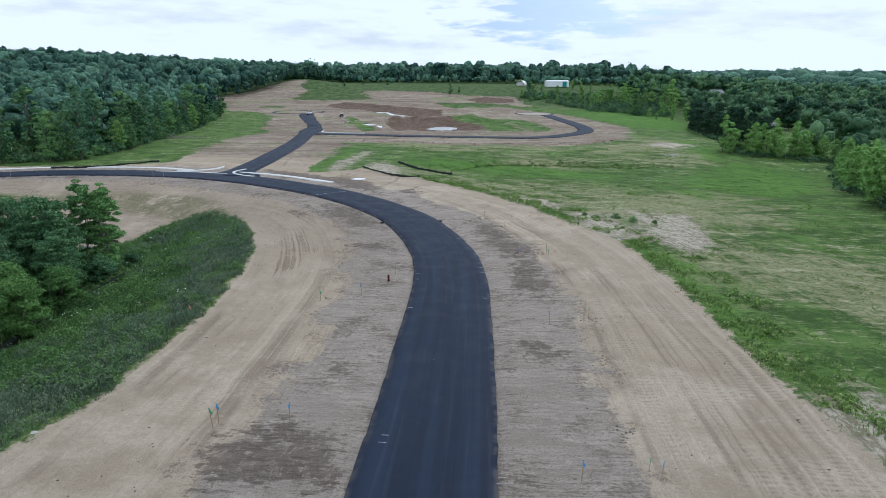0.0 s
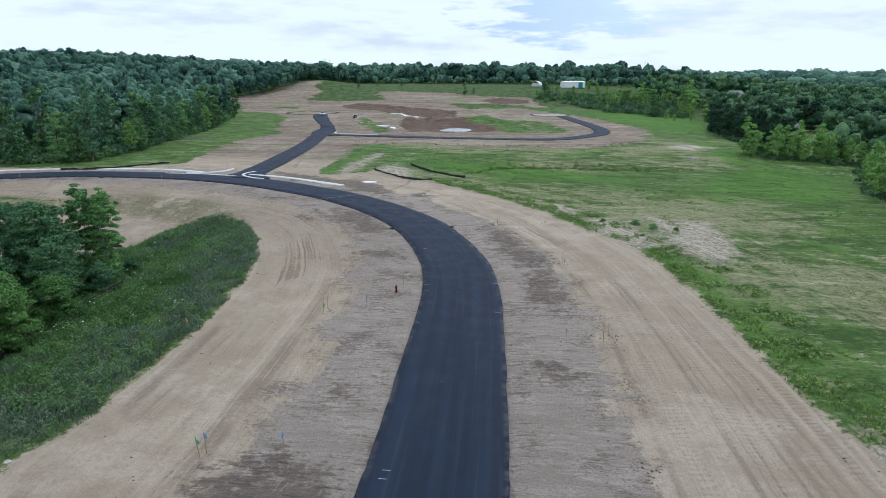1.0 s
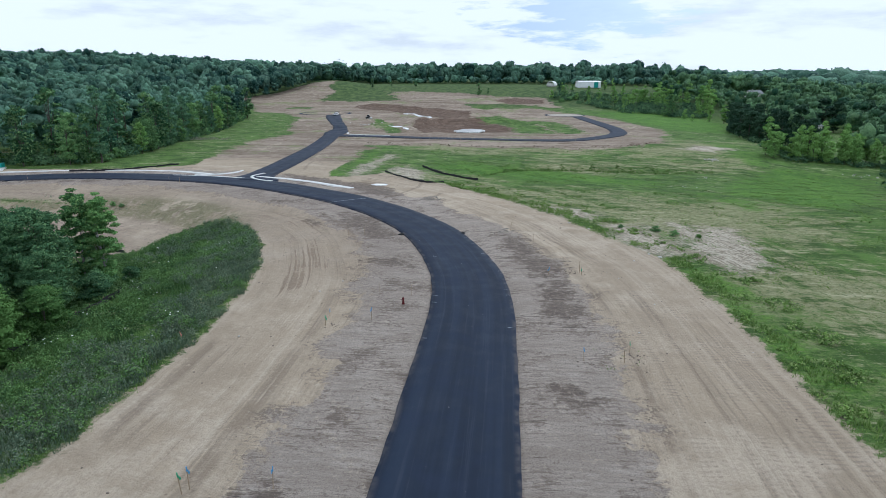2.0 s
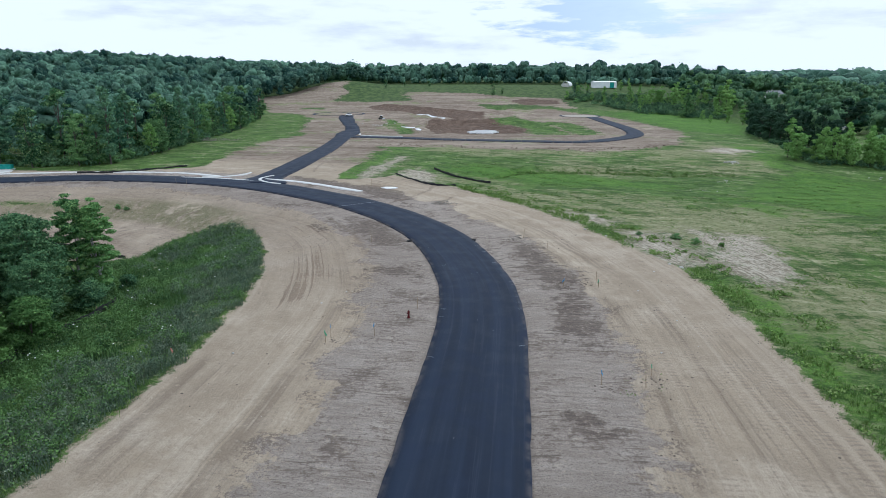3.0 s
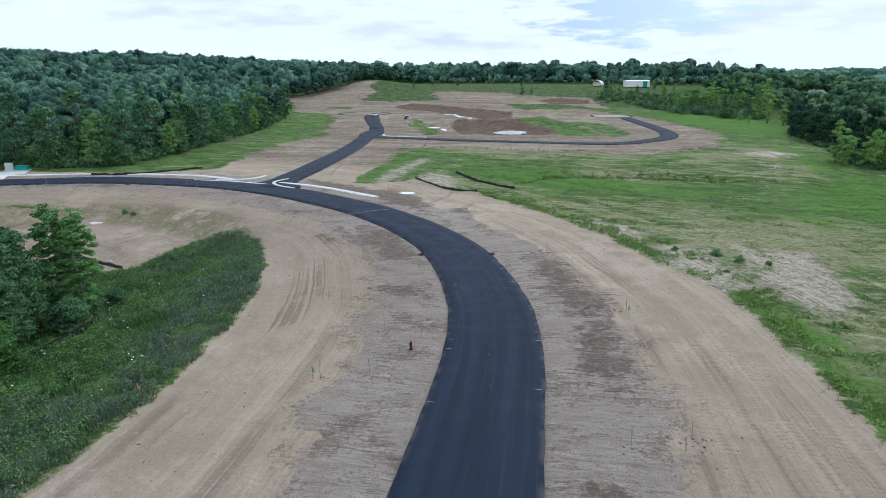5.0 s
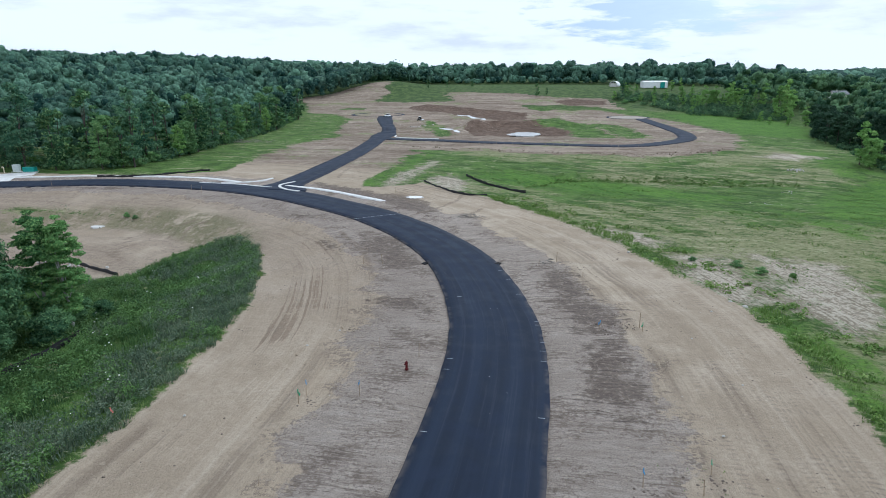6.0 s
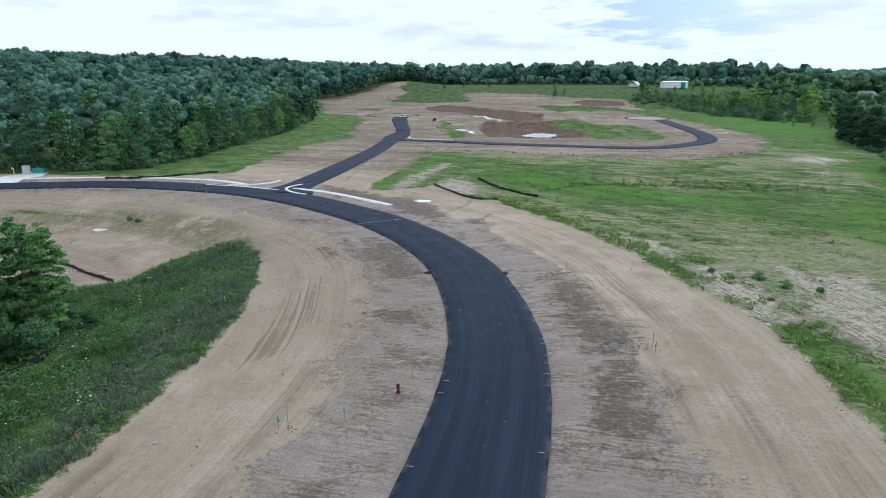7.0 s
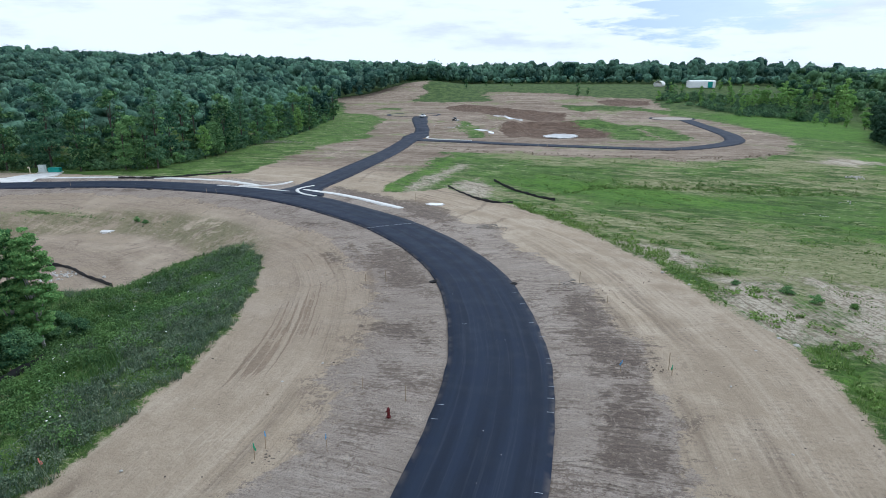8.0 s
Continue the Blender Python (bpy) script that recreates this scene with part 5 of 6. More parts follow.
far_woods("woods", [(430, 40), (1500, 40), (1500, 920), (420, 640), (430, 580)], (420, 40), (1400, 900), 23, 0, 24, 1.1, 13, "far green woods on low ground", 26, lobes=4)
far_woods("woods", [(-110, 606), (50, 596), (75, 558), (112, 552), (160, 572), (320, 612), (320, 632), (160, 594), (75, 578), (50, 618), (-110, 628)], (-120, 540), (330, 640), 8, 0, 26, 0.5, 8, "low trees and scrub before a belt of woods", 27, MAT_WOODS_HAZED, 3)


# ---- weeds and grass ----
def tufts(name, x, y, tall, wide, blades, label, seed, material=None, lean=0.35):
    """Tufts of long blades, each of them a spike."""
    r = np.random.RandomState(seed)
    n = len(x)
    z = height(x, y)
    x, y, z = [np.repeat(v, blades) for v in (x, y, z)]
    tone = np.repeat(np.clip(0.45 + 0.5 * hills(x[::blades], y[::blades], 9, seed) + r.normal(scale=0.25, size=n), 0, 1), blades)
    h = np.repeat(tall * r.uniform(0.55, 1.3, n) * np.clip(1 + 0.45 * hills(x[::blades], y[::blades], 5, seed + 1), 0.4, 2), blades) * r.uniform(0.7, 1.1, n * blades)
    a = r.uniform(0, 6.28, n * blades)
    dx, dy = np.cos(a), np.sin(a)
    out = h * lean * r.uniform(0.3, 1.5, n * blades)
    w = wide * r.uniform(0.6, 1.4, n * blades)
    ox, oy = x + dx * r.uniform(0, 0.14, n * blades), y + dy * r.uniform(0, 0.14, n * blades)
    z = z - 0.04
    p = np.stack([np.stack([ox - dy * w, oy + dx * w, z], 1), np.stack([ox + dy * w, oy - dx * w, z], 1), np.stack([ox + dx * out, oy + dy * out, z + h], 1)], 1)
    f = np.arange(n * blades * 3).reshape(-1, 3)
    me = numpy_mesh(name, p.reshape(-1, 3), f, material or MAT_WEED, False)
    set_float(me, "tint", np.repeat(tone, 3))
    return tagged(new(name, me), label, "weeds", kind="stuff")


def scatter(poly, lo, hi, count, seed, keep=None, margin=0.0):
    r = np.random.RandomState(seed)
    x, y = r.uniform(lo[0], hi[0], count), r.uniform(lo[1], hi[1], count)
    ok = signed(x, y, poly) + 0.5 * hills(x, y, 4, seed) > margin
    if keep is not None:
        ok &= keep(x, y)
    return x[ok], y[ok]


wx, wy = scatter(WEEDS, (-64, 22), (-18, 98), 70000, 61, lambda x, y: (x > -52 - 0.2 * (60 - y)) | (y > 66), 0.1)
rim = (signed(wx, wy, WEEDS) < 6.0 + 2.5 * hills(wx, wy, 12, 59)) & (wx > -41 + 0.1 * (90 - wy)) | (hills(wx, wy, 10, 58) > 0.75)
tufts("weeds", wx[~rim], wy[~rim], 0.50, 0.026, 5, "tall dense green weeds on a bank", 62)
tufts("sedge", wx[rim], wy[rim], 0.55, 0.022, 6, "tall grey-green grass in seed along the weeds' edge", 63, MAT_SEDGE, 0.6)
wx, wy = scatter(BANK, (-100, 88), (-50, 114), 1500, 63, lambda x, y: hills(x, y, 7, 60) > 0.1)
tufts("weeds", wx, wy, 0.26, 0.03, 5, "rough weeds on the basin's bank", 64, MAT_SEDGE)


fx, fy = scatter([(-30, -60), (-19, 20), (-16, 36), (-17, 60), (-22, 80), (-30, 93), (-38, 99), (-46, 97), (-46, 40)], (-46, 22), (-16, 99), 26000, 160, lambda x, y: (signed(x, y, WEEDS) < 0.4) & (signed(x, y, WEEDS) > -0.15 - 0.3 * hills(x, y, 6, 161)))
tufts("weeds", fx, fy, 0.26, 0.03, 5, "yellow-green fringe of weeds spilling onto bare earth", 162, MAT_VERGE, 0.6)


def verge(x, y):
    d = -signed(x, y, DIRT)
    return (d > -0.2) & (d < 2.8 + 1.5 * hills(x, y, 9, 66)) & (signed(x, y, PALE[2]) < -1)


vx, vy = scatter([(18, 15), (18, 70), (-10, 126), (42, 126), (42, 15)], (-10, 18), (42, 126), 60000, 65, verge)
tufts("weeds", vx, vy, 0.32, 0.03, 6, "rank green weeds along the meadow's edge", 66, MAT_VERGE)


def patchy(x, y):
    return (-signed(x, y, DIRT) > 1.5) & (hills(x, y, 7, 68) + 0.6 * hills(x, y, 19, 69) > 0.35) & (signed(x, y, PALE[2]) < 0) & (signed(x, y, PALE[1]) < 0)


vx, vy = scatter([(18, 15), (18, 70), (-8, 120), (70, 130), (70, 15)], (-8, 18), (70, 130), 45000, 67, patchy)
tufts("weeds", vx, vy, 0.15, 0.03, 5, "short green weeds in patches over the meadow", 70, MAT_VERGE)


vx, vy = scatter([(9.8, 44.2), (13.4, 44.2), (13.8, 47.5), (10.2, 47.8)], (9, 44), (14, 48), 60, 85)
tufts("weeds", vx, vy, 0.14, 0.03, 5, "few small weed sprouts round survey stakes", 86, MAT_VERGE)


def clumps(name, x, y, tall, wide, cards, size, material, label, seed):
    """Low leafy clumps, as one mesh."""
    r = np.random.RandomState(seed)
    z = height(x, y)
    vs, fs, ts, n = [], [], [], 0
    for i in range(len(x)):
        s = r.uniform(0.6, 1.4)
        c = np.array([(r.normal(scale=0.3) * wide, r.normal(scale=0.3) * wide, tall * s * k) for k in (0.35, 0.6, 0.8)])
        q = np.array([(wide * s, wide * s, tall * s * 0.4), (wide * s * 0.75, wide * s * 0.75, tall * s * 0.3), (wide * s * 0.45, wide * s * 0.45, tall * s * 0.25)])
        v, f = leaf_cards(r, c, q, cards, size, 0.5)
        vs.append(v + (x[i], y[i], z[i]))
        fs.append(f + n)
        ts.append(np.full(len(v), np.clip(0.45 + 0.4 * float(hills(x[i], y[i], 7, seed)) + r.normal(scale=0.25), 0, 1)))
        n += len(v)
    me = numpy_mesh(name, np.concatenate(vs), np.concatenate(fs), material, False)
    set_float(me, "tint", np.concatenate(ts))
    return tagged(new(name, me), label, "weeds", kind="stuff")


cx, cy = scatter(WEEDS, (-46, 24), (-19, 98), 6000, 74, lambda x, y: hills(x, y, 11, 75) + 0.5 * ((x + 20) < -7) > 0.05, 0.6)
clumps("weeds", cx, cy, 0.8, 0.42, 36, 0.06, MAT_WEED, "broad-leaved weeds among tall grass", 76)
cx, cy = scatter(WEEDS, (-42, 24), (-19, 98), 7000, 150, lambda x, y: (signed(x, y, WEEDS) < 6.5 + 2.5 * hills(x, y, 12, 59)) & (hills(x, y, 3, 151) > -0.4), 0.2)
clumps("sedge", cx, cy, 0.8, 0.34, 30, 0.05, MAT_SEDGE, "grey-green bushy weeds along the bank's edge", 152)
cx, cy = scatter([(18, 15), (18, 70), (-10, 126), (42, 126), (42, 15)], (-10, 18), (42, 126), 9000, 77, lambda x, y: (-signed(x, y, DIRT) > 0.2) & (-signed(x, y, DIRT) < 7) & (hills(x, y, 6, 78) > 0.25))
clumps("weeds", cx, cy, 0.4, 0.35, 22, 0.09, MAT_VERGE, "broad-leaved weeds along the meadow's edge", 79)
cx, cy = scatter([(48, 452), (70, 420), (84, 386), (112, 376), (138, 392), (152, 470), (100, 482), (56, 478)], (45, 370), (160, 490), 2000, 90, lambda x, y: hills(x, y, 22, 91) > -0.1)
clumps("thicket", cx, cy, 2.6, 2.0, 44, 0.34, MAT_WOODS_GREEN, "rough green thicket on the slope below the barn", 92)
cx, cy = scatter([(0.5, 136), (8, 146), (17, 151), (31, 155), (45, 158), (62, 166), (60, 172), (43, 169), (30, 166), (16, 162), (6, 157)], (0, 134), (64, 174), 1500, 120, lambda x, y: hills(x, y, 6, 121) > -0.35)
clumps("weeds", cx, cy, 0.55, 0.5, 18, 0.12, MAT_TUSSOCK, "dark rank weeds in the meadow's swale", 122)
cx, cy = scatter(LEFT_WOODS, (-175, 105), (-85, 340), 5200, 123, lambda x, y: signed(x, y, LEFT_WOODS) < 10, -1.0)
clumps("undergrowth", cx, cy, 2.0, 1.5, 44, 0.26, MAT_WOODS_GREEN, "leafy undergrowth along the wood's edge", 124)
cx, cy = scatter(RIGHT_WOODS, (64, 60), (152, 400), 7000, 125, lambda x, y: signed(x, y, RIGHT_WOODS) < 7, -0.5)
clumps("undergrowth", cx, cy, 1.5, 1.4, 26, 0.26, MAT_WOODS_GREEN, "leafy undergrowth along the meadow's wood", 126)
vx, vy = scatter([(-38, 204), (-25, 201), (0, 197), (30, 194), (47, 203), (60, 216), (58, 219), (44, 208), (30, 200), (0, 203), (-25, 207.5), (-38, 210)], (-40, 192), (62, 222), 2600, 127, lambda x, y: hills(x, y, 5, 128) > 0.0)
tufts("weeds", vx, vy, 0.45, 0.06, 4, "dead brown weeds on the road's washed-out slope", 129, MAT_DEADWEED, 0.7)
vx, vy = scatter([(-14, 148), (0, 131), (10, 110), (24, 96), (62, 96), (100, 150), (80, 190), (20, 196), (-14, 196)], (-14, 95), (100, 196), 26000, 130, lambda x, y: hills(x, y, 9, 131) + 0.7 * hills(x, y, 23, 132) > 0.3)
tufts("weeds", vx, vy, 0.17, 0.06, 4, "coarse green tussocks over the far meadow", 133, MAT_TUSSOCK, 0.8)
r_f = np.random.RandomState(71)
fx, fy = scatter(WEEDS, (-46, 40), (-22, 84), 420, 72, lambda x, y: hills(x, y, 8, 73) > 0.4, 1.5)
bm = bmesh.new()
for x, y in zip(fx, fy):
    bmesh.ops.create_icosphere(bm, subdivisions=1, radius=r_f.uniform(0.035, 0.08), matrix=Matrix.LocRotScale((x, y, float(height(x, y)) + r_f.uniform(0.75, 1.1)), None, (1, 1, 0.5)))
tagged(part("flowers", bm, MAT_FLOWER), "small white wildflower heads among tall weeds", "flowers", kind="stuff")


# ---- survey stakes, hydrant, fences ----
def stake(x, y, tall, tip, label, lean=(0, 0)):
    t = thing("survey_stake", x, y, random.uniform(0, 180), label, "stake", "survey stakes")
    t.rotation_euler.x, t.rotation_euler.y = radians(lean[0]), radians(lean[1])
    part("shaft", box(bmesh.new(), 0, 0, tall / 2 - 0.1, 0.05, 0.022, tall + 0.2, 0.004), MAT_LATH, t)
    if tip:
        part("painted_tip", box(bmesh.new(), 0, 0, tall - 0.13, 0.058, 0.03, 0.28, 0.004), tip, t)
        bm = bmesh.new()
        for k, (w, z) in enumerate(((0.06, 0.30), (0.10, 0.34), (0.05, 0.26))):
            box(bm, 0.03 + w / 2, 0.012 * k, tall - z, w, 0.006, 0.16)
        part("ribbon", bm, tip, t)
    return t


for x, y, tall, tip, label in (
        (-12.7, 29.8, 1.25, MAT_GREEN, "leaning wooden stake with green ribbon"), (-12.5, 30.2, 1.3, MAT_BLUE, "wooden survey stake with blue painted tip"), (-8.4, 30.5, 1.2, MAT_BLUE, "wooden survey stake with blue painted tip"),
        (7.7, 25.4, 1.1, MAT_BLUE, "wooden survey stake with blue painted tip"), (11.3, 26.2, 0.8, MAT_GREEN, "short wooden stake with green tip"), (11.6, 25.2, 1.2, MAT_BLUE, "wooden survey stake with blue painted tip"),
        (9.1, 45.7, 1.1, MAT_BLUE, "wooden survey stake with blue painted tip"), (11.9, 45.4, 1.0, None, "plain wooden survey stake"), (12.7, 47.3, 0.9, MAT_GREEN, "short wooden stake with green tip"),
        (-10.8, 51.7, 1.2, MAT_BLUE, "wooden survey stake with blue painted tip"), (-10.9, 50.7, 1.0, MAT_GREEN, "short wooden stake with green tip"), (-7.4, 52.2, 1.25, MAT_BLUE, "wooden survey stake with blue painted tip"),
        (-7.9, 59.1, 1.1, None, "plain wooden survey stake"), (8.6, 65.8, 0.8, MAT_BLUE, "short wooden stake with blue tip"), (11.9, 66.7, 1.3, None, "plain wooden survey stake"), (12.0, 65.8, 0.8, MAT_GREEN, "short wooden stake with green tip"),
        (5.5, 84.6, 1.2, None, "plain wooden survey stake"), (3.6, 82.3, 0.9, None, "plain wooden survey stake"), (-13.4, 80.7, 1.2, None, "plain wooden survey stake"), (-15.4, 80.1, 0.8, None, "plain wooden survey stake"),
        (-58.9, 118.6, 1.4, None, "plain wooden survey stake"), (-56.3, 117.4, 1.4, None, "plain wooden survey stake"), (-89.2, 120.6, 1.0, None, "plain wooden survey stake"), (-21.7, 121.5, 1.5, None, "plain wooden survey stake"),
        (-9.8, 42.8, 0.7, None, "plain wooden survey stake"), (-4.8, 58.4, 1.1, None, "thin marker rod behind the hydrant"), (-21.5, 47.6, 0.6, MAT_PINK, "short stake with an orange flag in weeds"), (8.1, 79.6, 0.7, None, "plain wooden survey stake")):
    stake(x, y, tall, tip, label, (random.uniform(-5, 5), random.uniform(-5, 5)))
for k in range(26):
    t = k / 25
    stake(-26 + 74 * t + random.uniform(-1, 1), 219.5 - 8.0 * t + 22 * max(0, t - 0.72), random.uniform(0.9, 1.3), None, "plain wooden survey stake")


def hydrant(x, y, turn):
    t = thing("fire_hydrant", x, y, turn, "dark red fire hydrant standing in raked earth", "fire hydrant")
    part("base_flange", lathe(bmesh.new(), [(0.17, -0.1), (0.17, 0.05), (0.14, 0.06), (0.12, 0.09)], 16), MAT_RED, t)
    part("barrel", lathe(bmesh.new(), [(0.105, 0.08), (0.105, 0.5), (0.135, 0.51), (0.135, 0.56)], 16), MAT_RED, t, smooth=False)
    part("bonnet", lathe(bmesh.new(), [(0.14, 0.56), (0.13, 0.62), (0.10, 0.68), (0.05, 0.72), (0.03, 0.73), (0.03, 0.78)], 16), MAT_RED, t)
    for a, r in ((0, 0.075), (90, 0.055), (270, 0.055)):
        cap = part("nozzle", lathe(bmesh.new(), [(r * 0.8, 0.08), (r * 0.8, 0.15), (r, 0.15), (r, 0.2), (0.02, 0.2), (0.02, 0.23)], 10, pose(0, 0, 0.42, 0, 90, 0)), MAT_RED, t)
        cap.rotation_euler.z = radians(a)
    t.scale = (0.8, 0.8, 0.8)
    return t


hydrant(-5.3, 56.5, 200)


def silt_fence(points, tall, label, gap=2.2):
    line = smooth_line(points, 0.6)
    mid = line[len(line) // 2]
    t = thing("silt_fence", float(mid[0]), float(mid[1]), 0, label, "fence", "silt fences")
    base = t.matrix_world.translation
    nrm, n = normals(line), len(line)
    bm = bmesh.new()
    cols = []
    for i, (x, y) in enumerate(line):
        z = float(height(x, y)) - base.z
        sag = 0.06 * math.sin(i * 1.7) + 0.05 * math.sin(i * 0.6)
        o = nrm[i] * (0.02 + 0.04 * math.sin(i * 0.9))
        cols.append([bm.verts.new((x - base.x + ox, y - base.y + oy, zz)) for ox, oy, zz in
                     ((0, 0, z - 0.05), (o[0], o[1], z + tall * 0.5), (0, 0, z + tall + sag), (nrm[i][0] * 0.03, nrm[i][1] * 0.03, z + tall + sag), (o[0] + nrm[i][0] * 0.03, o[1] + nrm[i][1] * 0.03, z + tall * 0.5), (nrm[i][0] * 0.03, nrm[i][1] * 0.03, z - 0.05))])
    for a, b in zip(cols, cols[1:]):
        for k in range(6):
            bm.faces.new((a[k], a[(k + 1) % 6], b[(k + 1) % 6], b[k]))
    bm.faces.new(cols[0][::-1])
    bm.faces.new(cols[-1])
    bmesh.ops.recalc_face_normals(bm, faces=bm.faces)
    part("fabric", bm, MAT_FABRIC, t)
    for i in range(0, n, max(1, int(gap / 0.6))):
        x, y = line[i] - nrm[i] * 0.05
        post = part("post", box(bmesh.new(), 0, 0, tall / 2, 0.045, 0.045, tall + 0.35, 0.004), MAT_LATH, t)
        post.location = (x - base.x, y - base.y, float(height(x, y)) - base.z)
    return t


silt_fence([(-19.7, 137.1), (-14.8, 130.0), (-9.4, 124.9), (-6.0, 125.5)], 0.42, "sagging black silt fence on bare earth")
silt_fence([(-12.5, 147.7), (-7.2, 138.4), (-2.6, 133.3), (0.7, 131.1)], 0.45, "sagging black silt fence beside grass")
silt_fence([(-61.4, 85.8), (-56.4, 85.1), (-52.0, 82.9), (-45.8, 80.3)], 0.42, "sagging black silt fence in the basin")
silt_fence([(-88.0, 131.5), (-82.5, 132.7), (-77.1, 135.4), (-69.6, 143.7)], 0.4, "low black silt fence beside the wood")
silt_fence([(-32.9, 37.1), (-33.3, 40.6), (-34.1, 44.7), (-34.6, 49.3), (-33.8, 52.6), (-33.5, 59.5)], 0.75, "black silt fence half hidden in weeds")


# ---- stones, brush, catch basins ----
def stone_mesh(seed):
    r = np.random.RandomState(seed)
    bm = bmesh.new()
    bmesh.ops.create_icosphere(bm, subdivisions=2, radius=1)
    for v in bm.verts:
        v.co *= 1 + 0.22 * noise.noise(v.co * 1.7 + Vector((seed * 3.1, 0, 0)))
        v.co.z *= 0.62
    me = bpy.data.meshes.new("stone")
    bm.to_mesh(me)
    bm.free()
    me.materials.append(MAT_STONE)
    return me


STONES = [stone_mesh(k) for k in range(5)]


def stones(cx, cy, rx, ry, count, size, label, seed, name="stone_pile", category="stones"):
    r = np.random.RandomState(seed)
    t = thing(name, cx, cy, 0, label, category)
    for _ in range(count):
        x, y = r.normal(scale=rx), r.normal(scale=ry)
        s = size * r.uniform(0.5, 1.4)
        ob = new("stone", STONES[r.randint(5)])
        ob.parent = t
        ob.location = (x, y, float(height(cx + x, cy + y) - height(cx, cy)) + s * 0.3)
        ob.rotation_euler, ob.scale = r.uniform(0, 6.28, 3) * (0.15, 0.15, 1), (s, s * r.uniform(0.7, 1.1), s)
    return t


stones(-55.4, 82.1, 1.6, 0.9, 70, 0.17, "heap of pale broken limestone beside the silt fence", 81)
stones(67.7, 185.4, 1.2, 0.8, 18, 0.26, "pale boulders round a drain outlet in the meadow", 82)
stones(54.5, 157.2, 1.6, 1.0, 8, 0.12, "pale stones in a wet hollow of the meadow", 83)
stones(106.3, 179.6, 2.6, 1.0, 18, 0.18, "pale boulders at the end of the meadow", 86)
stones(45.7, 136.9, 1.4, 0.6, 6, 0.12, "pale stones in a wet hollow of the meadow", 84)
stones(-52.8, 292.3, 3.0, 2.0, 20, 0.3, "scattered pale stones on bare earth", 85)
for x, y, s in ((-22.5, 28.8, 0.22), (-22.0, 29.2, 0.16), (21.8, 72.8, 0.28), (20.9, 74.0, 0.22), (16.1, 86.4, 0.24), (14.0, 90.3, 0.2), (-13.6, 59.0, 0.12), (-12.1, 62.2, 0.1), (14.3, 51.1, 0.1), (17.2, 57.6, 0.09), (-17.2, 48.3, 0.1), (15.6, 65.0, 0.09), (18.6, 71.3, 0.12)):
    ob = new("stone", STONES[int(abs(x * 10)) % 5])
    ob.matrix_world = pose(x, y, float(height(x, y)) + s * 0.35, 0, 0, x * 40) @ Matrix.Diagonal((s, s * 0.8, s, 1))
    tagged(ob, "single pale stone lying on the ground", "stone", "loose stones")


# clods of earth heaped round stakes, and strewn over the raked ground
CLODS = []
for stone_me in STONES:
    me = stone_me.copy()
    me.name = "clod"
    me.materials[0] = MAT_CLOD
    CLODS.append(me)


def clod_heap(cx, cy, spread_, count, seed):
    r = np.random.RandomState(seed)
    t = thing("clod_heap", cx, cy, 0, "small heap of dark earth clods on raked soil", "earth heap", "heaps of clods")
    for _ in range(count):
        x, y = r.normal(scale=spread_, size=2)
        s = 0.05 * r.uniform(0.4, 1.5)
        ob = new("clod", CLODS[r.randint(5)])
        ob.parent = t
        ob.location = (x, y, float(height(cx + x, cy + y) - height(cx, cy)) + s * 0.35)
        ob.rotation_euler, ob.scale = (0, 0, r.uniform(0, 6.28)), (s * 1.3, s, s)


for k, (x, y, w) in enumerate(((8.9, 65.3, 0.6), (10.8, 66.8, 0.5), (3.7, 83.3, 0.5), (9.5, 45.2, 0.35), (11.4, 45.0, 0.7), (12.6, 46.6, 0.45), (-12.0, 70.7, 0.6), (10.9, 29.5, 0.6), (-7.3, 51.9, 0.35), (-10.5, 51.2, 0.4), (-46.0, 117.0, 0.6), (-17.2, 84.5, 0.8), (-14.6, 97.0, 0.9))):
    clod_heap(x, y, w, 22, 200 + k)


def strewn(name, x, y, lo, hi, material, label, seed):
    r = np.random.RandomState(seed)
    vs, fs = [], []
    for i in range(len(x)):
        s = lo * (hi / lo) ** r.uniform(0, 1)
        v, f = lump(r, np.array((x[i], y[i], float(height(x[i], y[i])) + s * 0.3)), np.array((s * r.uniform(0.8, 1.8), s, s * 0.7)))
        vs.append(v)
        fs.append(f + 12 * i)
    tagged(new(name, numpy_mesh(name, np.concatenate(vs), np.concatenate(fs), material)), label, "clods", kind="stuff")


ex, ey = scatter([(26, 15), (26, 70), (-2, 128), (-8, 124), (18, 70), (20, 15)], (-10, 18), (28, 126), 9000, 95, lambda x, y: np.abs(signed(x, y, DIRT)) < 0.5 + 0.5 * hills(x, y, 5, 96))
gx_, gy_ = scatter(DIRT, (-26, 22), (24, 108), 1500, 97, lambda x, y: (np.abs(x) > 5) & (signed(x, y, WEEDS) < -0.5) & (hills(x, y, 9, 98) > 0.0) & (np.abs(x + 2) > 8))
tx_, ty_ = scatter([(-14.5, 50), (-9.0, 50), (-9.5, 66), (-12.5, 78), (-18.0, 90), (-30, 104), (-36, 100), (-24, 88), (-17.5, 76), (-14.5, 64)], (-36, 48), (-8, 106), 2600, 140, lambda x, y: hills(x, y, 5, 141) > -0.1)
strewn("clods", tx_, ty_, 0.03, 0.11, MAT_SAND_CLOD, "tan crusted clods along the edge of raked soil", 142)
strewn("clods", np.append(ex, gx_), np.append(ey, gy_), 0.025, 0.085, MAT_CLOD, "brown clods of earth strewn over graded ground", 99)


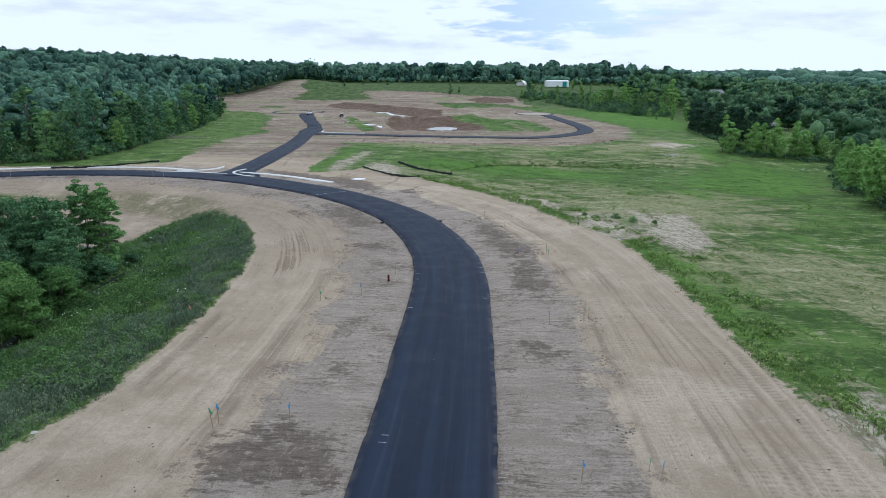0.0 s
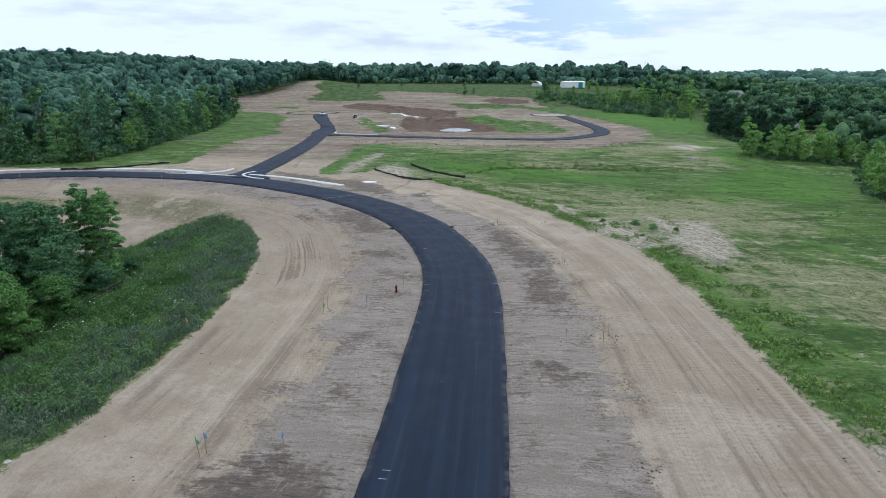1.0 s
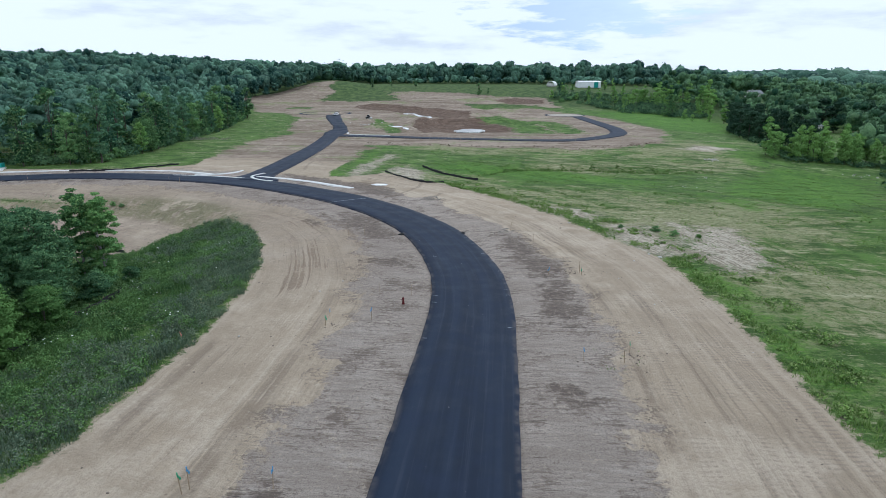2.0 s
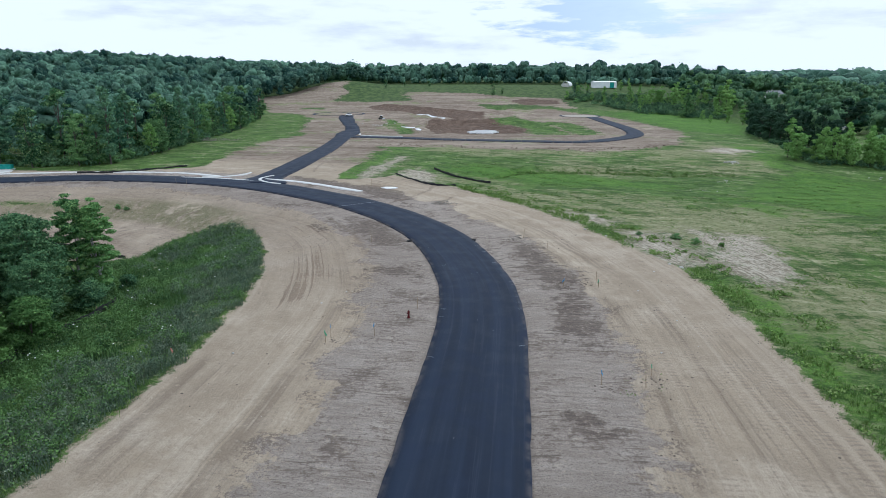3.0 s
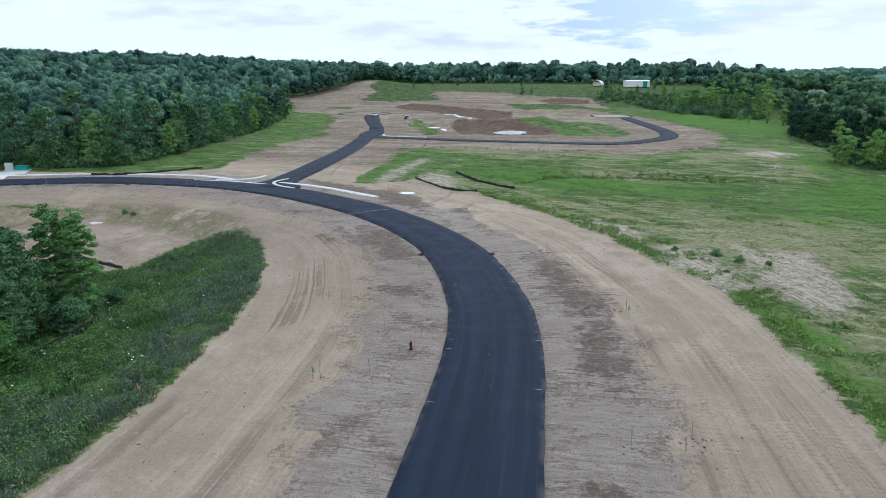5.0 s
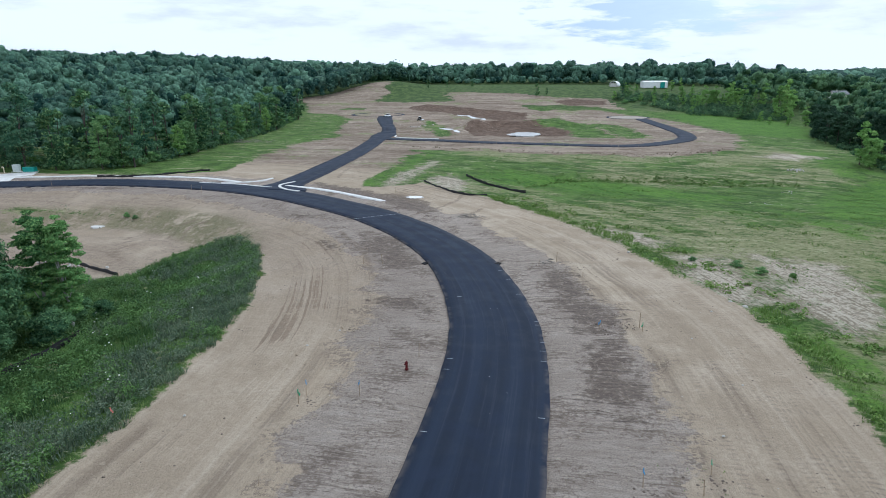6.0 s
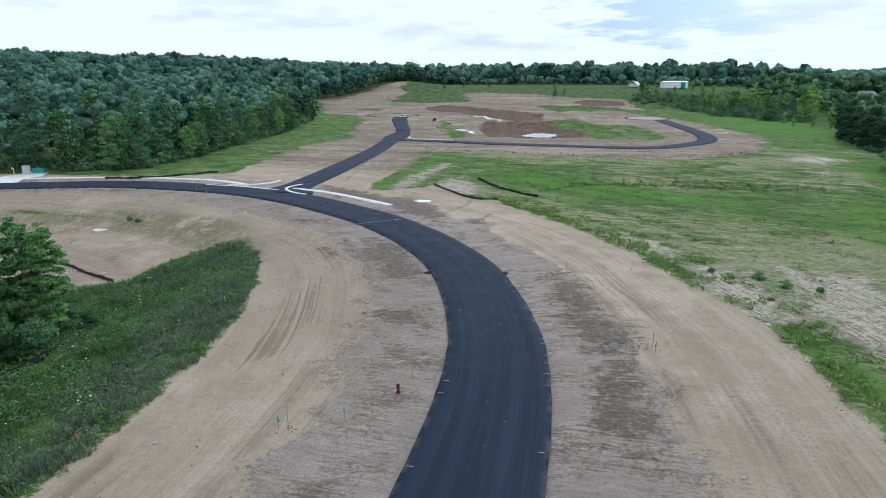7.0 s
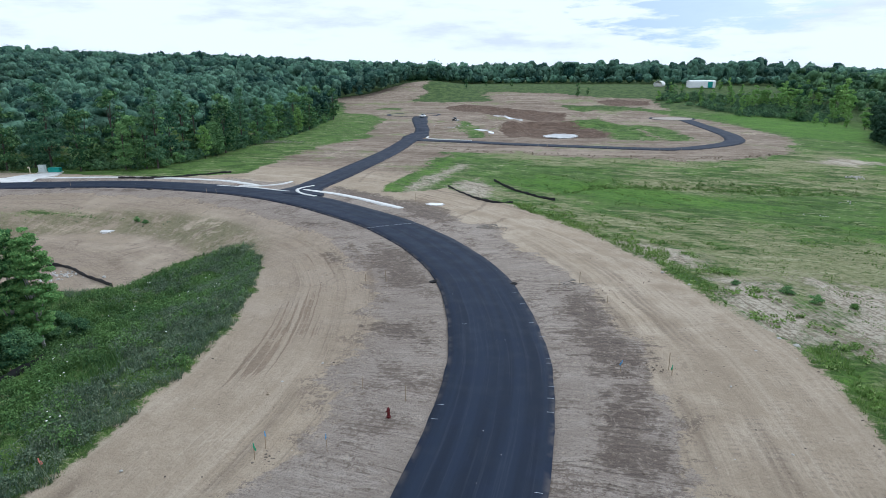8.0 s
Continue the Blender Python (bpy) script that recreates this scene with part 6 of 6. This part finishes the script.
def brush_pile(cx, cy, spread_, count, length, label, seed):
    r = np.random.RandomState(seed)
    t = thing("brush_pile", cx, cy, 0, label, "brush pile")
    for _ in range(count):
        p = Vector((r.normal(scale=spread_), r.normal(scale=spread_ * 0.5), r.uniform(0.05, 0.5)))
        d = Vector((r.normal(), r.normal() * 0.6, r.normal() * 0.12)).normalized() * length * r.uniform(0.4, 1.0)
        bend = Vector((r.normal(), r.normal(), abs(r.normal()))) * 0.08 * length
        part("branch", tube(bmesh.new(), [p - d / 2, p + bend, p + d / 2], [0.05, 0.04, 0.015], 5), MAT_DEADWOOD, t)
    return t


brush_pile(-95.3, 214.5, 3.2, 46, 4.5, "heap of grey dead branches at the wood's edge", 91)
brush_pile(-6.8, 106.2, 0.8, 22, 1.5, "small heap of grey dead branches on bare earth", 93)
brush_pile(4.6, 83.9, 0.5, 10, 0.9, "small heap of dead twigs on raked earth", 94)
brush_pile(26.6, 29.6, 0.5, 18, 1.1, "small heap of grey dead branches on sand", 92)


def drain(x, y, turn):
    t = thing("storm_drain", x, y, turn, "black storm drain inlet at the asphalt's edge", "drain", "storm drains")
    part("frame", box(bmesh.new(), 0, 0, 0.0, 0.8, 0.5, 0.16, 0.02), MAT_BLACK, t)
    for k in range(5):
        part("bar", box(bmesh.new(), -0.3 + 0.15 * k, 0, 0.085, 0.05, 0.4, 0.03), MAT_BLACK, t)
    return t


for x, y, a in ((-0.9, 82.9, 62), (-80.2, 129.8, 5), (-73.0, 121.7, 0), (-92.2, 118.3, 20), (-8.8, 81.8, 62)):
    drain(x, y, a)


# ---- utility boxes, vehicles, buildings ----
def utility_site():
    c = thing("utility_cabinet", -110.6, 135.3, 14, "pale grey-green utility cabinet on a concrete pad", "utility cabinet")
    part("pad", box(bmesh.new(), 0, 0, 0.1, 2.5, 1.6, 0.3, 0.02), MAT_CONCRETE, c)
    body = part("body", box(bmesh.new(), 0, 0, 1.15, 1.9, 1.0, 1.8, 0.03), MAT_CABINET, c)
    for s in (-0.47, 0.47):
        door = part("door", box(bmesh.new(), s, -0.512, 1.15, 0.88, 0.03, 1.6, 0.008), MAT_CABINET, c)
        part("handle", box(bmesh.new(), s * 0.3, -0.54, 1.2, 0.04, 0.04, 0.22, 0.008), MAT_STEEL, door)
    part("lid", box(bmesh.new(), 0, 0, 2.08, 2.0, 1.1, 0.06, 0.015), MAT_CABINET, c)
    c.scale = (0.74, 0.74, 0.8)
    p = thing("vent_pipe", -112.4, 133.8, 0, "cream painted gooseneck vent pipe", "pipe")
    part("pipe", tube(bmesh.new(), [(0, 0, -0.2), (0, 0, 1.0), (-0.06, 0, 1.25), (-0.22, 0, 1.36), (-0.4, 0, 1.3), (-0.46, 0, 1.1)], [0.11] * 6, 10), MAT_CREAM, p, smooth=True)
    part("collar", lathe(bmesh.new(), [(0.16, -0.1), (0.16, 0.12), (0.12, 0.14)], 12), MAT_CREAM, p)
    g = thing("transformer_box", -107.8, 135.8, 14, "low teal metal utility box on a pad", "utility box")
    part("pad", box(bmesh.new(), 0, 0, 0.05, 2.9, 1.5, 0.25, 0.02), MAT_CONCRETE, g)
    part("body", box(bmesh.new(), 0, 0, 0.6, 2.5, 1.2, 0.9, 0.04), MAT_TEAL, g)
    part("lid", box(bmesh.new(), 0, -0.05, 1.09, 2.6, 1.3, 0.08, 0.02), MAT_TEAL, g)


utility_site()


def wheel(parent, x, y, r, w):
    m = pose(x, y, r, 90, 0, 0)
    tyre = part("wheel", lathe(bmesh.new(), [(r * 0.6, -w / 2), (r * 0.93, -w / 2), (r, -w * 0.35), (r, w * 0.35), (r * 0.93, w / 2), (r * 0.6, w / 2)], 18, m), MAT_BLACK, parent)
    part("rim", lathe(bmesh.new(), [(r * 0.58, -w * 0.52), (r * 0.6, -w * 0.3), (r * 0.6, w * 0.3), (r * 0.58, w * 0.52)], 14, m), MAT_STEEL, tyre)


def car(x, y, turn):
    t = thing("car", x, y, turn, "white car parked on the asphalt side road", "car", z=float(height(x, y)) + 0.11)
    bm = bmesh.new()
    prof = [(-2.3, 0.35), (-2.32, 0.75), (-2.2, 0.98), (-1.0, 1.05), (1.9, 1.05), (2.3, 0.95), (2.32, 0.4), (2.0, 0.28), (-2.0, 0.28)]
    vs = [[bm.verts.new((px, s * (0.92 if pz < 1.0 else 0.86), pz)) for px, pz in prof] for s in (-1, 1)]
    for k in range(len(prof)):
        j = (k + 1) % len(prof)
        bm.faces.new((vs[0][k], vs[0][j], vs[1][j], vs[1][k]))
    bm.faces.new(vs[0][::-1])
    bm.faces.new(vs[1])
    bmesh.ops.recalc_face_normals(bm, faces=bm.faces)
    bmesh.ops.bevel(bm, geom=list(bm.edges), offset=0.05, segments=2, affect="EDGES")
    part("body", bm, MAT_WHITE, t, smooth=True)
    bm = bmesh.new()
    lo = [(-1.2, 0.84, 1.04), (2.0, 0.84, 1.04), (2.0, -0.84, 1.04), (-1.2, -0.84, 1.04)]
    hi = [(-0.45, 0.66, 1.62), (1.5, 0.66, 1.62), (1.5, -0.66, 1.62), (-0.45, -0.66, 1.62)]
    a, b = [bm.verts.new(v) for v in lo], [bm.verts.new(v) for v in hi]
    for k in range(4):
        bm.faces.new((a[k], a[(k + 1) % 4], b[(k + 1) % 4], b[k]))
    bm.faces.new(b)
    bm.faces.new(a[::-1])
    part("windows", bm, MAT_GLASS, t)
    part("roof", box(bmesh.new(), 0.52, 0, 1.65, 2.05, 1.36, 0.07, 0.025), MAT_WHITE, t)
    for s in (-1, 1):
        part("headlight", box(bmesh.new(), -2.28, s * 0.68, 0.78, 0.1, 0.36, 0.16, 0.02), MAT_GLASS, t)
        part("pillar", box(bmesh.new(), 0.5, s * 0.77, 1.33, 0.1, 0.06, 0.6, 0.01), MAT_WHITE, t)
        for wx_ in (-1.45, 1.45):
            wheel(t, wx_, s * 0.82, 0.34, 0.22)
    part("bumper", box(bmesh.new(), -2.31, 0, 0.5, 0.12, 1.7, 0.16, 0.03), MAT_BLACK, t)
    part("windscreen", box(bmesh.new(), -0.86, 0, 1.34, 0.03, 1.4, 0.02), MAT_BLACK, t)


car(-80.6, 347.0, 80)


def loader(x, y, turn):
    t = thing("skid_loader", x, y, turn, "small dark skid loader parked on bare earth", "loader")
    part("body", box(bmesh.new(), 0.2, 0, 0.75, 1.9, 1.1, 0.7, 0.06), MAT_BLACK, t)
    cab = part("cab", box(bmesh.new(), 0.1, 0, 1.5, 1.1, 1.0, 0.9, 0.05), MAT_GLASS, t)
    part("roof", box(bmesh.new(), 0.1, 0, 1.99, 1.25, 1.1, 0.08, 0.02), MAT_WHITE, cab)
    for s in (-1, 1):
        part("arm", tube(bmesh.new(), [(1.2, s * 0.66, 1.3), (0, s * 0.66, 1.35), (-1.3, s * 0.6, 0.5)], [0.09, 0.09, 0.08], 6), MAT_STEEL, t)
        for wx_ in (-0.5, 0.85):
            wheel(t, wx_, s * 0.72, 0.42, 0.3)
    bm = lathe(bmesh.new(), [(0.42, -0.85), (0.42, 0.85)], 10, pose(-1.5, 0, 0.42, 90, 0, 0))
    part("bucket", bm, MAT_STEEL, t)


loader(-57.6, 322.0, 150)


def gable(t, sx, sy, wall, roof, mat_wall, mat_roof, eave=0.5):
    bm = bmesh.new()
    for s in (-1, 1):
        box(bm, 0, s * sy / 2, wall / 2, sx, 0.25, wall)
        box(bm, s * (sx / 2 - 0.125), 0, wall / 2, 0.25, sy - 0.25, wall)
        vs = [bm.verts.new((s * sx / 2, -sy / 2, wall)), bm.verts.new((s * sx / 2, sy / 2, wall)), bm.verts.new((s * sx / 2, 0, wall + roof))]
        vs2 = [bm.verts.new((v.co.x - s * 0.25, v.co.y, v.co.z)) for v in vs]
        bm.faces.new(vs)
        bm.faces.new(vs2[::-1])
        for k in range(3):
            bm.faces.new((vs[k], vs[(k + 1) % 3], vs2[(k + 1) % 3], vs2[k]))
    bmesh.ops.recalc_face_normals(bm, faces=bm.faces)
    part("wall", bm, mat_wall, t)
    slope = math.hypot(sy / 2 + eave, roof * (1 + 2 * eave / sy))
    for s in (-1, 1):
        ob = part("roof", box(bmesh.new(), 0, 0, 0, sx + 2 * eave, slope, 0.18, 0.02), mat_roof, t)
        ob.matrix_local = pose(0, s * (sy / 4 + eave / 2), wall + roof / 2 - roof * eave / sy + 0.1, s * -math.degrees(math.atan2(roof, sy / 2)), 0, 0)


def window(t, x, y, z, w, h, turn=0):
    fr = part("window", box(bmesh.new(), 0, 0, 0, w + 0.2, 0.12, h + 0.2, 0.01), MAT_WHITE, t)
    fr.matrix_local = pose(x, y, z, 0, 0, turn)
    part("pane", box(bmesh.new(), 0, -0.05, 0, w, 0.06, h), MAT_GLASS, fr)


def house(x, y, turn, sx, sy, wall, roof, label, z=None):
    t = thing("house", x, y, turn, label, "house", "houses among trees", z)
    gable(t, sx, sy, wall, roof, MAT_SIDING, MAT_ROOF)
    for k in range(4):
        window(t, -sx * 0.36 + k * sx * 0.24, -sy / 2 - 0.14, wall * 0.6, 1.2, 1.3)
    window(t, -sx / 2 - 0.14, 0, wall * 0.6, 1.4, 1.3, -90)
    part("chimney", box(bmesh.new(), sx * 0.2, 0.8, wall + roof, 0.7, 0.7, 1.6, 0.03), MAT_STONE, t)
    return t


house(161.0, 324.0, 205, 13, 9, 3.8, 2.2, "grey-roofed house almost hidden among trees")
house(209.0, 503.0, 190, 10, 8, 3.6, 2.2, "pale house with a grey roof among trees")


def barn(x, y, turn):
    t = thing("barn", x, y, turn, "long white metal barn with a green end bay", "barn")
    gable(t, 18, 11, 4.4, 0.8, MAT_WHITE, MAT_WHITE, 0.3)
    part("green_bay", box(bmesh.new(), 5.2, -5.7, 2.15, 3.4, 0.16, 4.2, 0.02), MAT_TEAL, t)
    part("door", box(bmesh.new(), -4.0, -5.7, 1.9, 3.6, 0.16, 3.6, 0.02), MAT_WHITE, t)


barn(86.6, 528.5, 6)


def hoop_house(x, y, turn):
    t = thing("hoop_house", x, y, turn, "small arched white hoop house beside trees", "greenhouse")
    bm = bmesh.new()
    arcs = []
    for px in (-5, 5):
        for r in (3.4, 3.25):
            arcs.append([bm.verts.new((px, r * math.cos(math.pi * k / 14), r * math.sin(math.pi * k / 14) + 0.8)) for k in range(15)])
    for a, b in ((0, 2), (1, 3), (0, 1), (2, 3)):
        for k in range(14):
            bm.faces.new((arcs[a][k], arcs[a][k + 1], arcs[b][k + 1], arcs[b][k]))
    bmesh.ops.recalc_face_normals(bm, faces=bm.faces)
    part("cover", bm, MAT_WHITE, t)
    part("end_wall", box(bmesh.new(), 0, 0, 1.4, 9.2, 5.6, 2.8, 0.1), MAT_SIDING, t)


hoop_house(58.0, 535.8, 70)
